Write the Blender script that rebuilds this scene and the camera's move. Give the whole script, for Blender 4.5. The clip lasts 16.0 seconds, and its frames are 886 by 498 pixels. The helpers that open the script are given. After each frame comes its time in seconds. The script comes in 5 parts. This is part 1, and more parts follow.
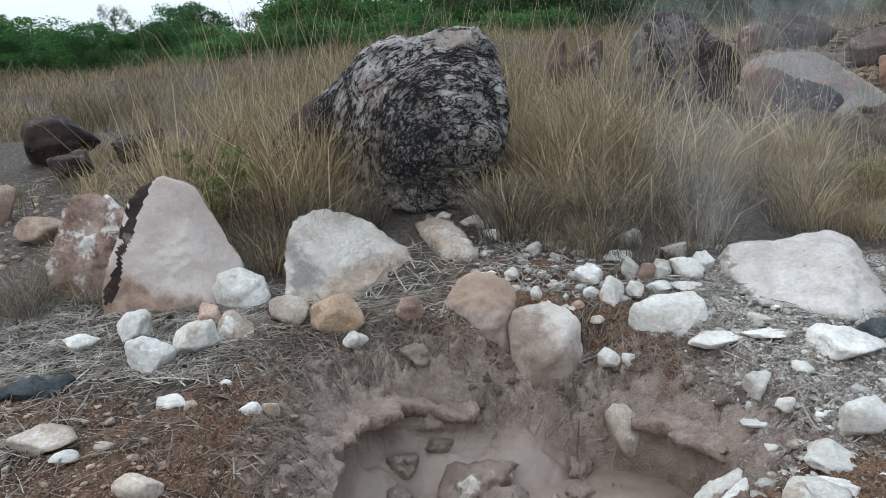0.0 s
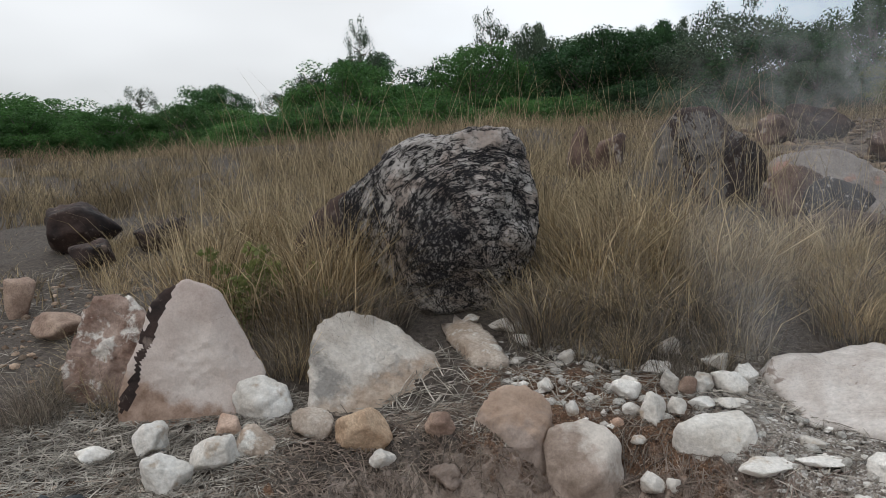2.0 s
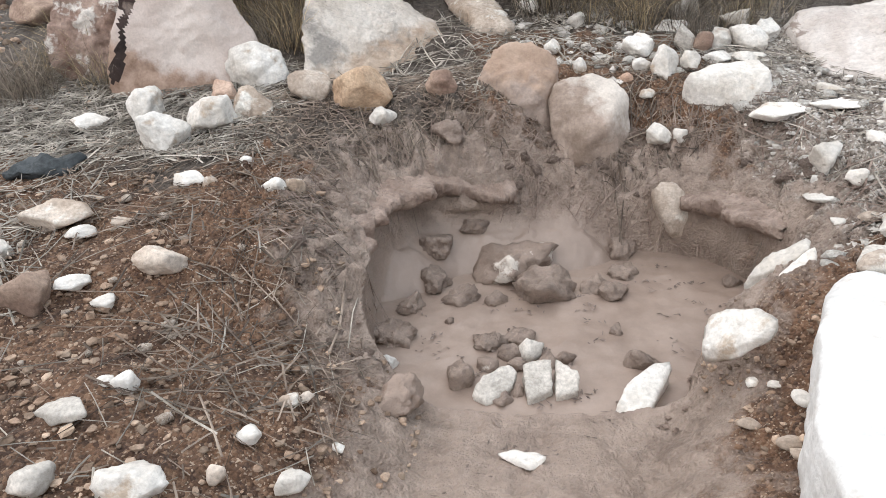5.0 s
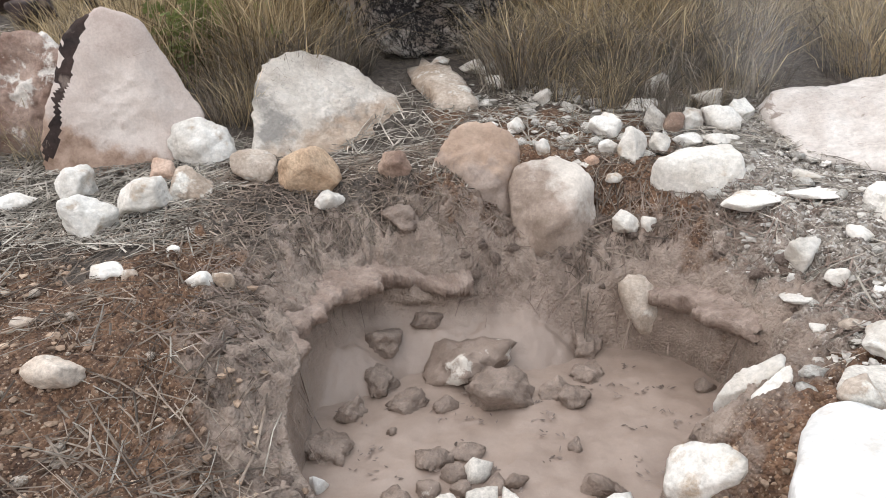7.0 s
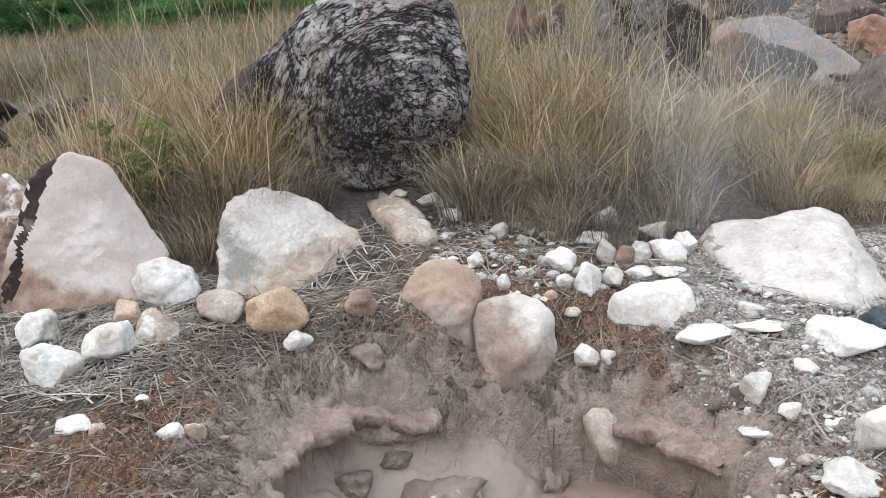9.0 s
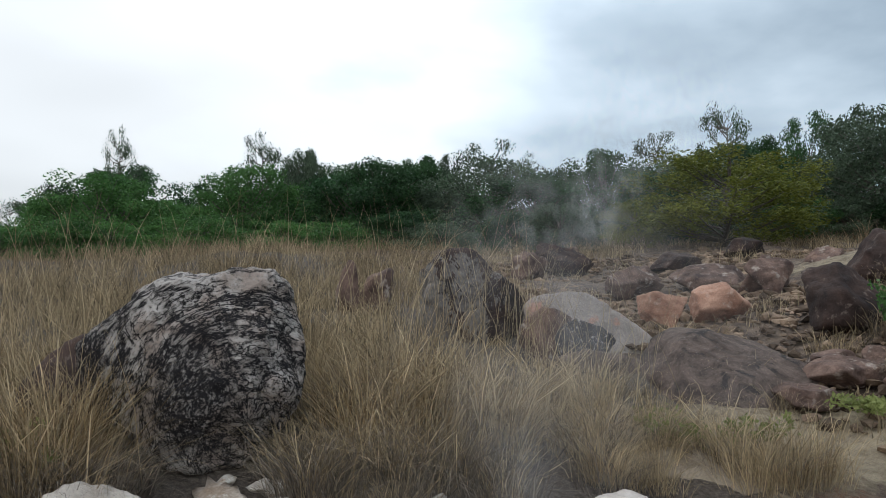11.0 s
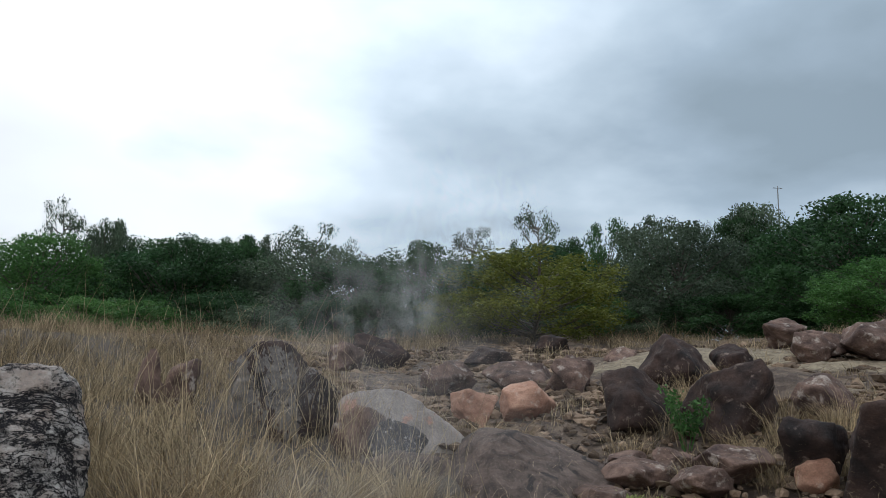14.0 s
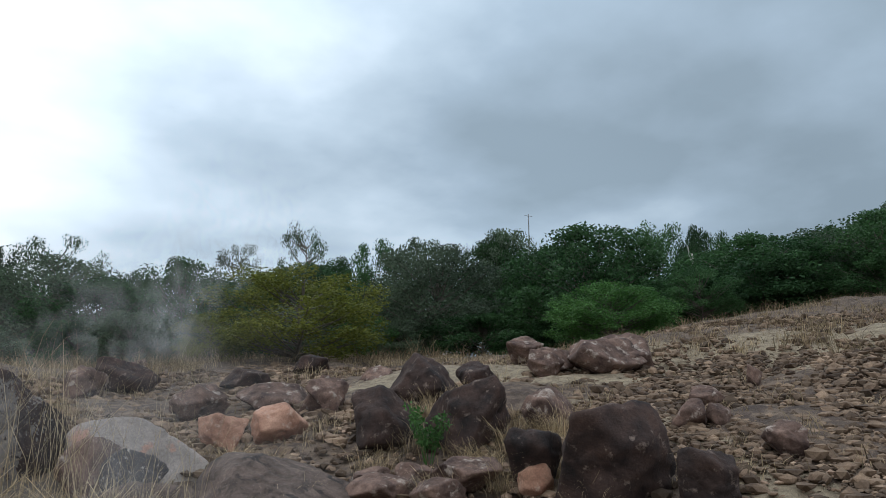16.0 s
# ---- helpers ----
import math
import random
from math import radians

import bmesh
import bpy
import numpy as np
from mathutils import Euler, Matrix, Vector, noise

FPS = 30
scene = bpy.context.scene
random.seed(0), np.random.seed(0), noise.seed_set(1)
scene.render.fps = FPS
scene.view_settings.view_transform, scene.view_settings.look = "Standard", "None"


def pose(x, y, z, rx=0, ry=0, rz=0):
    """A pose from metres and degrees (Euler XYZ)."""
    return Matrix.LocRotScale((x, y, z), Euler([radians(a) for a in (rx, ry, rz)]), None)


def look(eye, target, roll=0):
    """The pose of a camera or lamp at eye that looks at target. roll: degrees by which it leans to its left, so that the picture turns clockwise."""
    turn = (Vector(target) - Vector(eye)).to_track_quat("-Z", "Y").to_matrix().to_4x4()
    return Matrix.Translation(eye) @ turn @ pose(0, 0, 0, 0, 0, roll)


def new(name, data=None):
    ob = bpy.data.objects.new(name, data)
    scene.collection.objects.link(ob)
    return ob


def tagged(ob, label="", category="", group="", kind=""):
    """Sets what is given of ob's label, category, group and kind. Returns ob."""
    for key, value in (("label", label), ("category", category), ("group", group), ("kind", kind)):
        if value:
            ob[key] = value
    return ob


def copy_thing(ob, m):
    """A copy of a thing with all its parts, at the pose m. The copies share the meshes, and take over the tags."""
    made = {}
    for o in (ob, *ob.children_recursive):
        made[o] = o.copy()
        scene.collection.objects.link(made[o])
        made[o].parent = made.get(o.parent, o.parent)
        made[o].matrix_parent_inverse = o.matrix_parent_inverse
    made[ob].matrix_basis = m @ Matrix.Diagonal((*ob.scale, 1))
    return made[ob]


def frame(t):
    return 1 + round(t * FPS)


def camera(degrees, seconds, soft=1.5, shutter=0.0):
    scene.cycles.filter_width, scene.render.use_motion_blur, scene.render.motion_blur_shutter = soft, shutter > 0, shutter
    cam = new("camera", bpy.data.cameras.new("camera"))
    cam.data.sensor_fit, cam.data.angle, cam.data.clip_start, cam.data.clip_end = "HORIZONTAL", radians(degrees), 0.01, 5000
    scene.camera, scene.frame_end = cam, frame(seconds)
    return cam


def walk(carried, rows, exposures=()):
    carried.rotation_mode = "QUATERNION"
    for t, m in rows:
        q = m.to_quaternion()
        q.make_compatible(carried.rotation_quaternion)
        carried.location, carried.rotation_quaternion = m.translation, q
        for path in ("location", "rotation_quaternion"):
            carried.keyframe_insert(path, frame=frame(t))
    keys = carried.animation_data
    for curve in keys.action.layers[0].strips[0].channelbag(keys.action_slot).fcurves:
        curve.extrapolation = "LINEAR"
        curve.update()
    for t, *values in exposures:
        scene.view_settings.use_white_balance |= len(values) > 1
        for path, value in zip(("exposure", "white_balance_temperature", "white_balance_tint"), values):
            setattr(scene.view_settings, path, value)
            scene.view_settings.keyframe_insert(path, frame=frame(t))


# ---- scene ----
cam = camera(60.9, 16.0, 0.8)
PATH = [
    (0, (0.097, -0.13, 1.625), (0.027, 1.831, 1.238), -1.3),
    (0.5, (0.047, -0.049, 1.66), (-0.033, 1.919, 1.318), -1.2),
    (1, (0.005, -0.021, 1.712), (-0.08, 1.962, 1.468), -0.9),
    (1.5, (0.002, -0.002, 1.756), (-0.092, 1.987, 1.569), -0.6),
    (2, (0.001, 0.019, 1.753), (-0.1, 2.008, 1.57), -0.6),
    (2.5, (-0.018, 0.01, 1.626), (-0.123, 1.968, 1.232), -0.5),
    (3, (-0.002, -0.011, 1.534), (-0.119, 1.915, 1.008), -0.4),
    (3.5, (0.011, -0.021, 1.469), (-0.113, 1.862, 0.806), -1.0),
    (3.8, (0.014, -0.034, 1.437), (-0.115, 1.814, 0.684), -1.7),
    (4, (0.021, -0.034, 1.426), (-0.113, 1.79, 0.616), -2.3),
    (4.2, (0.018, -0.035, 1.415), (-0.115, 1.769, 0.561), -2.6),
    (6.3, (0.127, 0.317, 1.399), (-0.019, 2.123, 0.553), -2.0),
    (6.5, (0.146, 0.329, 1.411), (0.0, 2.155, 0.608), -2.0),
    (7, (0.18, 0.352, 1.435), (0.066, 2.214, 0.716), -1.6),
    (7.5, (0.158, 0.349, 1.483), (0.127, 2.243, 0.844), -0.9),
    (8, (0.12, 0.34, 1.512), (0.104, 2.25, 0.919), -1.1),
    (8.5, (0.106, 0.325, 1.559), (0.114, 2.265, 1.073), -1.2),
    (9, (0.086, 0.314, 1.597), (0.131, 2.259, 1.132), -1.2),
    (9.5, (0.061, 0.259, 1.677), (0.212, 2.228, 1.364), -0.4),
    (10, (0.03, 0.181, 1.795), (0.312, 2.158, 1.674), 0.1),
    (10.2, (0.017, 0.156, 1.821), (0.347, 2.128, 1.765), 0.2),
    (12.3, (0.017, 0.257, 2.007), (0.776, 2.085, 2.296), 1.6),
    (12.5, (0.034, 0.262, 2.013), (0.834, 2.07, 2.317), 1.7),
    (13, (0.044, 0.263, 2.02), (0.897, 2.04, 2.356), 1.7),
    (13.5, (0.037, 0.232, 2.028), (0.921, 1.991, 2.382), 1.8),
    (14, (0.038, 0.207, 2.028), (0.961, 1.944, 2.393), 1.8),
    (14.5, (0.056, 0.189, 2.028), (1.05, 1.882, 2.411), 1.7),
    (15, (0.089, 0.171, 2.046), (1.193, 1.789, 2.451), 1.3),
    (15.5, (0.111, 0.113, 2.052), (1.347, 1.628, 2.472), 0.3),
    (16, (0.096, -0.031, 2.044), (1.492, 1.339, 2.464), -0.4),
]
EXPOSURES = [(0.0, -.28, 5900, 7), (1.0, -.55, 5900, 7), (1.5, -.72, 6300, 10), (2.0, -.72, 6500, 11), (2.5, -.12, 6450, 11), (3.0, .24, 6300, 11), (4.0, .13, 6450, 12), (7.0, .13, 6600, 13), (8.5, .21, 6400, 12), (9.0, .23, 6200, 11), (9.5, .14, 6100, 9), (10.0, -.28, 6300, 9), (12.5, -.72, 6300, 10), (16.0, -.62, 6200, 9)]
walk(cam, [(t, look(eye, target, roll)) for t, eye, target, roll in PATH], EXPOSURES)

# ---- sky and sun: bright overcast, sun behind the cloud ahead ----
SUN_AZ, SUN_EL = -14.0, 58.0
sun_way = Vector((math.sin(radians(SUN_AZ)) * math.cos(radians(SUN_EL)), math.cos(radians(SUN_AZ)) * math.cos(radians(SUN_EL)), math.sin(radians(SUN_EL))))
sun = new("sun", bpy.data.lights.new("sun", "SUN"))
sun.data.energy, sun.data.angle, sun.data.color = .55, radians(30), (1, .97, .92)
sun.matrix_world = look(sun_way * 60, (0, 0, 0))


def wire(tree, *pairs):
    for a, b in pairs:
        tree.links.new(a, b)


def build_sky():
    world = bpy.data.worlds.new("overcast_sky")
    scene.world = world
    world.use_nodes = True
    tree = world.node_tree
    tree.nodes.clear()
    n = tree.nodes.new
    out, back = n("ShaderNodeOutputWorld"), n("ShaderNodeBackground")
    sky = n("ShaderNodeTexSky")
    sky.sky_type, sky.sun_disc = "NISHITA", False
    sky.sun_elevation, sky.sun_rotation = radians(SUN_EL), radians(SUN_AZ)
    scaled = n("ShaderNodeVectorMath")
    scaled.operation = "SCALE"
    scaled.inputs["Scale"].default_value = .10
    coord = n("ShaderNodeTexCoord")
    # thin bright cloud all round, a heavy bank of cloud in one quarter
    glow = n("ShaderNodeVectorMath")
    glow.operation = "DOT_PRODUCT"
    glow.inputs[1].default_value = (math.sin(radians(80)) * .90, math.cos(radians(80)) * .90, .43)
    ramp = n("ShaderNodeValToRGB")
    e = ramp.color_ramp.elements
    e[0].position, e[0].color = .10, (1.25, 1.29, 1.31, 1)
    e[1].position, e[1].color = 1.0, (.38, .475, .55, 1)
    for p, c in ((.38, (1.36, 1.44, 1.50, 1)), (.56, (1.04, 1.17, 1.28, 1)), (.72, (.70, .83, .94, 1)), (.86, (.49, .605, .71, 1))):
        k = e.new(p)
        k.color = c
    # cloud layers flattened towards the horizon
    split, div, join = n("ShaderNodeSeparateXYZ"), n("ShaderNodeMath"), n("ShaderNodeCombineXYZ")
    lift = n("ShaderNodeMath")
    lift.operation, lift.inputs[1].default_value = "ADD", .22
    div.operation, div.inputs[0].default_value = "DIVIDE", 1.0
    mx, my = n("ShaderNodeMath"), n("ShaderNodeMath")
    mx.operation = my.operation = "MULTIPLY"
    noise_a, noise_b = n("ShaderNodeTexNoise"), n("ShaderNodeTexNoise")
    noise_a.inputs["Scale"].default_value, noise_a.inputs["Detail"].default_value, noise_a.inputs["Roughness"].default_value = 1.5, 6, .48
    noise_b.inputs["Scale"].default_value, noise_b.inputs["Detail"].default_value = .55, 3
    wob = n("ShaderNodeMapRange")
    wob.inputs["From Min"].default_value, wob.inputs["From Max"].default_value = .3, .7
    wob.inputs["To Min"].default_value, wob.inputs["To Max"].default_value = -.19, .19
    add = n("ShaderNodeMath")
    add.operation = "ADD"
    grey = n("ShaderNodeMapRange")
    grey.inputs["From Min"].default_value, grey.inputs["From Max"].default_value = .3, .7
    grey.inputs["To Min"].default_value, grey.inputs["To Max"].default_value = .78, 1.2
    mul = n("ShaderNodeVectorMath")
    mul.operation = "SCALE"
    rise = n("ShaderNodeMapRange")
    for key, v in (("From Min", .06), ("From Max", .52), ("To Min", .78), ("To Max", 1.24)):
        rise.inputs[key].default_value = v
    both = n("ShaderNodeMath")
    both.operation = "MULTIPLY"
    mix = n("ShaderNodeMix")
    mix.data_type = "RGBA"
    mix.inputs[0].default_value = .92
    wire(tree, (coord.outputs["Generated"], split.inputs[0]), (split.outputs[2], lift.inputs[0]), (lift.outputs[0], div.inputs[1]),
         (split.outputs[0], mx.inputs[0]), (div.outputs[0], mx.inputs[1]), (split.outputs[1], my.inputs[0]), (div.outputs[0], my.inputs[1]),
         (mx.outputs[0], join.inputs[0]), (my.outputs[0], join.inputs[1]), (join.outputs[0], noise_a.inputs["Vector"]), (join.outputs[0], noise_b.inputs["Vector"]),
         (coord.outputs["Generated"], glow.inputs[0]), (noise_a.outputs[0], wob.inputs["Value"]),
         (glow.outputs["Value"], add.inputs[0]), (wob.outputs[0], add.inputs[1]), (add.outputs[0], ramp.inputs[0]),
         (noise_b.outputs[0], grey.inputs["Value"]), (ramp.outputs[0], mul.inputs[0]), (split.outputs[2], rise.inputs["Value"]), (rise.outputs[0], both.inputs[0]), (grey.outputs[0], both.inputs[1]), (both.outputs[0], mul.inputs["Scale"]),
         (sky.outputs[0], scaled.inputs[0]), (scaled.outputs[0], mix.inputs[6]), (mul.outputs[0], mix.inputs[7]),
         (mix.outputs[2], back.inputs[0]), (back.outputs[0], out.inputs[0]))
    back.inputs[1].default_value = 1.3


build_sky()


# ---- materials ----
def material(name, low, high, scale=6.0, rough=.85, bump=.3, bump_scale=60.0, spots=None, spot_scale=9.0, spot_low=.52, spot_high=.6, vary=.12, spread=(.35, .65), distort=0.0, grain=.25, islands=0.0, patch=None):
    """Two tones blended by coarse noise, fine grain, optional blotches of a third tone, relief from two noises; each object a little apart in tone."""
    m = bpy.data.materials.new(name)
    m.use_nodes = True
    tree = m.node_tree
    n = tree.nodes.new
    b = tree.nodes["Principled BSDF"]
    b.inputs["Roughness"].default_value = rough
    b.inputs["Specular IOR Level"].default_value = .3
    coord, info = n("ShaderNodeTexCoord"), n("ShaderNodeObjectInfo")
    move = n("ShaderNodeVectorMath")
    move.operation = "ADD"
    far = n("ShaderNodeVectorMath")
    far.operation = "SCALE"
    far.inputs["Scale"].default_value = 40.0
    ones = n("ShaderNodeCombineXYZ")
    wire(tree, *[(info.outputs["Random"], ones.inputs[k]) for k in range(3)], (ones.outputs[0], far.inputs[0]), (coord.outputs["Object"], move.inputs[0]), (far.outputs[0], move.inputs[1]))
    place = move.outputs[0]

    def noise_tex(s, detail=6, r=.6, d=0.0):
        t = n("ShaderNodeTexNoise")
        t.inputs["Scale"].default_value, t.inputs["Detail"].default_value, t.inputs["Roughness"].default_value, t.inputs["Distortion"].default_value = s, detail, r, d
        wire(tree, (place, t.inputs["Vector"]))
        return t.outputs[0]

    def between(value, a, c, ta=0.0, tb=1.0):
        r = n("ShaderNodeMapRange")
        for key, v in (("From Min", a), ("From Max", c), ("To Min", ta), ("To Max", tb)):
            r.inputs[key].default_value = v
        wire(tree, (value, r.inputs["Value"]))
        return r.outputs[0]

    def blend(fac, a, c):
        x = n("ShaderNodeMix")
        x.data_type = "RGBA"
        wire(tree, (fac, x.inputs[0]))
        for slot, v in ((6, a), (7, c)):
            if isinstance(v, tuple):
                x.inputs[slot].default_value = (*v, 1)
            else:
                wire(tree, (v, x.inputs[slot]))
        return x.outputs[2]

    colour = blend(between(noise_tex(scale, 5, .6, distort), *spread), low, high)
    if spots:
        colour = blend(between(noise_tex(spot_scale, 8, .65, distort), spot_low, spot_high), colour, spots)
    if patch:
        at, ragged = n("ShaderNodeAttribute"), n("ShaderNodeMath")
        at.attribute_name = "patch"
        ragged.operation = "ADD"
        wire(tree, (at.outputs["Fac"], ragged.inputs[0]), (between(noise_tex(14, 8, .65), .3, .7, -.3, .3), ragged.inputs[1]))
        colour = blend(between(ragged.outputs[0], .26, .74), colour, blend(between(noise_tex(11, 6, .65), .36, .64), *patch))
    fine = between(noise_tex(bump_scale * 1.7, 3, .7), .3, .7, 1 - grain, 1 + grain)
    tone = between(info.outputs["Random"], 0, 1, 1 - vary, 1 + vary)
    if islands:
        geo, pair = n("ShaderNodeNewGeometry"), n("ShaderNodeMath")
        pair.operation = "MULTIPLY"
        wire(tree, (between(geo.outputs["Random Per Island"], 0, 1, 1 - islands, 1 + islands), pair.inputs[0]), (tone, pair.inputs[1]))
        tone = pair.outputs[0]
    both = n("ShaderNodeMath")
    both.operation = "MULTIPLY"
    shade = n("ShaderNodeVectorMath")
    shade.operation = "SCALE"
    wire(tree, (fine, both.inputs[0]), (tone, both.inputs[1]), (colour, shade.inputs[0]), (both.outputs[0], shade.inputs["Scale"]), (shade.outputs[0], b.inputs["Base Color"]))
    h1, h2 = noise_tex(bump_scale, 6, .65), noise_tex(scale * 2.5, 6, .6, distort)
    hsum = n("ShaderNodeMath")
    hsum.operation = "MULTIPLY_ADD"
    hsum.inputs[1].default_value = .35
    bp = n("ShaderNodeBump")
    bp.inputs["Strength"].default_value, bp.inputs["Distance"].default_value = bump, .02
    wire(tree, (h1, hsum.inputs[0]), (h2, hsum.inputs[2]), (hsum.outputs[0], bp.inputs["Height"]), (bp.outputs[0], b.inputs["Normal"]))
    return m


MUD_BANK = material("crumbling_mud_bank", (.19, .132, .104), (.325, .248, .206), 12, .65, 1.0, 34, (.15, .108, .088), 26, .60, .68, vary=.08, grain=.14)
RED_ORANGE = material("rust_orange_rock", (.24, .12, .08), (.40, .235, .165), 4, .9, .6, 35, (.40, .28, .22), 7, .56, .66)
STONE = {
    "rust": RED_ORANGE,
    "white": material("white_tuff", (.51, .46, .405), (.745, .71, .665), 5, .9, 1.0, 30, (.44, .35, .27), 8, .58, .68, grain=.18),
    "tan": material("tan_stone", (.32, .24, .18), (.55, .47, .40), 6, .9, .7, 40, (.70, .66, .60), 9, .55, .65),
    "pink": material("pink_stone", (.42, .26, .18), (.58, .42, .33), 8, .9, .35, 60),
    "orange": material("ochre_stone", (.34, .22, .14), (.52, .38, .265), 9, .92, .6, 45, (.56, .43, .30), 12, .6, .7),
    "brown": material("brown_stone", (.20, .13, .10), (.36, .26, .20), 8, .9, .4, 50),
    "grey": material("grey_stone", (.33, .30, .265), (.55, .505, .455), 8, .88, .4, 50),
    "mud": material("wet_mud_stone", (.185, .137, .110), (.30, .230, .189), 14, .55, 1.0, 42, vary=.10, grain=.14),
    "muddy": material("mud_smeared_stone", (.20, .147, .117), (.29, .22, .18), 7, .6, .8, 40, (.56, .50, .44), 4, .60, .64, grain=.08),
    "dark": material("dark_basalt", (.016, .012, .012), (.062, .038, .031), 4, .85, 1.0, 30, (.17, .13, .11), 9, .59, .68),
    "red": material("red_lava_rock", (.05, .032, .028), (.19, .125, .10), 4, .9, .95, 28, (.32, .27, .235), 6, .56, .65),
    "lichen": material("lichen_crusted_rock", (.17, .10, .075), (.40, .30, .25), 6, .9, .9, 30, (.60, .55, .50), 8, .53, .60),
}
PINK_FACE = material("pale_pink_rock_face", (.50, .41, .365), (.62, .54, .49), 3, .9, .35, 60, (.44, .35, .31), 4, .56, .66, grain=.10, patch=((.22, .14, .10), (.42, .30, .235)))
LICHEN_WHITE = material("white_rock_with_grey_lichen", (.46, .40, .345), (.66, .60, .54), 6, .9, 1.0, 30, (.27, .245, .22), 3.6, .52, .62, grain=.14, patch=((.33, .24, .175), (.50, .40, .32)))


def crust_material():
    """Black rock under a pale crust that has split into arcs round one point, with bare black patches."""
    m = bpy.data.materials.new("black_rock_with_pale_cracked_crust")
    m.use_nodes = True
    tree = m.node_tree
    n = tree.nodes.new
    b = tree.nodes["Principled BSDF"]
    b.inputs["Roughness"].default_value = .88
    b.inputs["Specular IOR Level"].default_value = .25
    coord = n("ShaderNodeTexCoord")
    place = coord.outputs["Object"]

    def between(value, lo, hi, a=0.0, c=1.0):
        r = n("ShaderNodeMapRange")
        for key, v in (("From Min", lo), ("From Max", hi), ("To Min", a), ("To Max", c)):
            r.inputs[key].default_value = v
        wire(tree, (value, r.inputs["Value"]))
        return r.outputs[0]

    def calc(kind, p, q):
        k = n("ShaderNodeMath")
        k.operation = kind
        for slot, v in enumerate((p, q)):
            if isinstance(v, (int, float)):
                k.inputs[slot].default_value = v
            else:
                wire(tree, (v, k.inputs[slot]))
        return k.outputs[0]

    def noise_tex(at, scale, detail, r, twist=0.0):
        t = n("ShaderNodeTexNoise")
        for key, v in (("Scale", scale), ("Detail", detail), ("Roughness", r), ("Distortion", twist)):
            t.inputs[key].default_value = v
        wire(tree, (at, t.inputs["Vector"]))
        return t.outputs[0]

    # polar places about a point low in the face
    split, polar = n("ShaderNodeSeparateXYZ"), n("ShaderNodeCombineXYZ")
    wire(tree, (place, split.inputs[0]))
    dx, dz = calc("SUBTRACT", split.outputs[0], .22), calc("SUBTRACT", split.outputs[2], .28)
    far = calc("SQRT", calc("ADD", calc("MULTIPLY", dx, dx), calc("MULTIPLY", dz, dz)), 0)
    wire(tree, (calc("MULTIPLY", far, 3.4), polar.inputs[0]), (calc("MULTIPLY", calc("ARCTAN2", dx, dz), .55), polar.inputs[1]), (calc("MULTIPLY", split.outputs[1], 1.2), polar.inputs[2]))

    def crack(at, scale, width, twist):
        """Thin lines where a noise crosses its middle."""
        off = calc("ABSOLUTE", calc("SUBTRACT", noise_tex(at, scale, 8, .62, twist), .5), 0)
        return between(off, width * .25, width * .8)

    speck = noise_tex(place, 24, 10, .76, .6)
    blot = noise_tex(place, 3.4, 9, .70, .4)
    at = n("ShaderNodeAttribute")
    at.attribute_name = "patch"
    hollow = calc("ADD", at.outputs["Fac"], between(noise_tex(place, 7, 9, .72, .3), .3, .7, -.45, .45))
    # arcs of cracks, coarse and fine
    arcs = calc("MULTIPLY", calc("MULTIPLY", crack(polar.outputs[0], 2.4, .034, .4), crack(polar.outputs[0], 4.4, .030, .4)), crack(polar.outputs[0], 9.0, .020, .3))
    arcs = calc("MULTIPLY", arcs, crack(place, 4.2, .022, .8))
    crust = calc("MULTIPLY", arcs, calc("MULTIPLY", between(speck, .34, .43), between(blot, .34, .42)))
    # whole pale crust along the rim, bare black speckled rock in the hollow
    rim = calc("MULTIPLY", between(hollow, .02, .22, 1, 0), between(crack(place, 3.2, .04, .6), 0, 1, .1, 1))
    crust = calc("MAXIMUM", crust, rim)
    bare = calc("MULTIPLY", between(hollow, .72, .92, 0, 1), between(noise_tex(place, 38, 8, .75), .48, .55, 1, .15))
    crust = calc("MULTIPLY", crust, calc("SUBTRACT", 1.0, bare))
    tone, pale, all_ = n("ShaderNodeMix"), n("ShaderNodeMix"), n("ShaderNodeMix")
    tone.data_type = pale.data_type = all_.data_type = "RGBA"
    pale.inputs[6].default_value = (.27, .235, .215, 1)
    tone.inputs[6].default_value, tone.inputs[7].default_value = (.51, .47, .44, 1), (.41, .335, .29, 1)
    all_.inputs[6].default_value = (.018, .016, .018, 1)
    bp = n("ShaderNodeBump")
    bp.inputs["Strength"].default_value, bp.inputs["Distance"].default_value = 1.0, .03
    wire(tree, (between(noise_tex(place, 4.6, 5, .6), .46, .60), tone.inputs[0]), (tone.outputs[2], pale.inputs[7]),
         (between(noise_tex(place, 42, 6, .7), .30, .52), pale.inputs[0]), (pale.outputs[2], all_.inputs[7]),
         (crust, all_.inputs[0]), (all_.outputs[2], b.inputs["Base Color"]),
         (calc("ADD", calc("MULTIPLY", crust, .6), calc("MULTIPLY", speck, .8)), bp.inputs["Height"]), (bp.outputs[0], b.inputs["Normal"]))
    return m


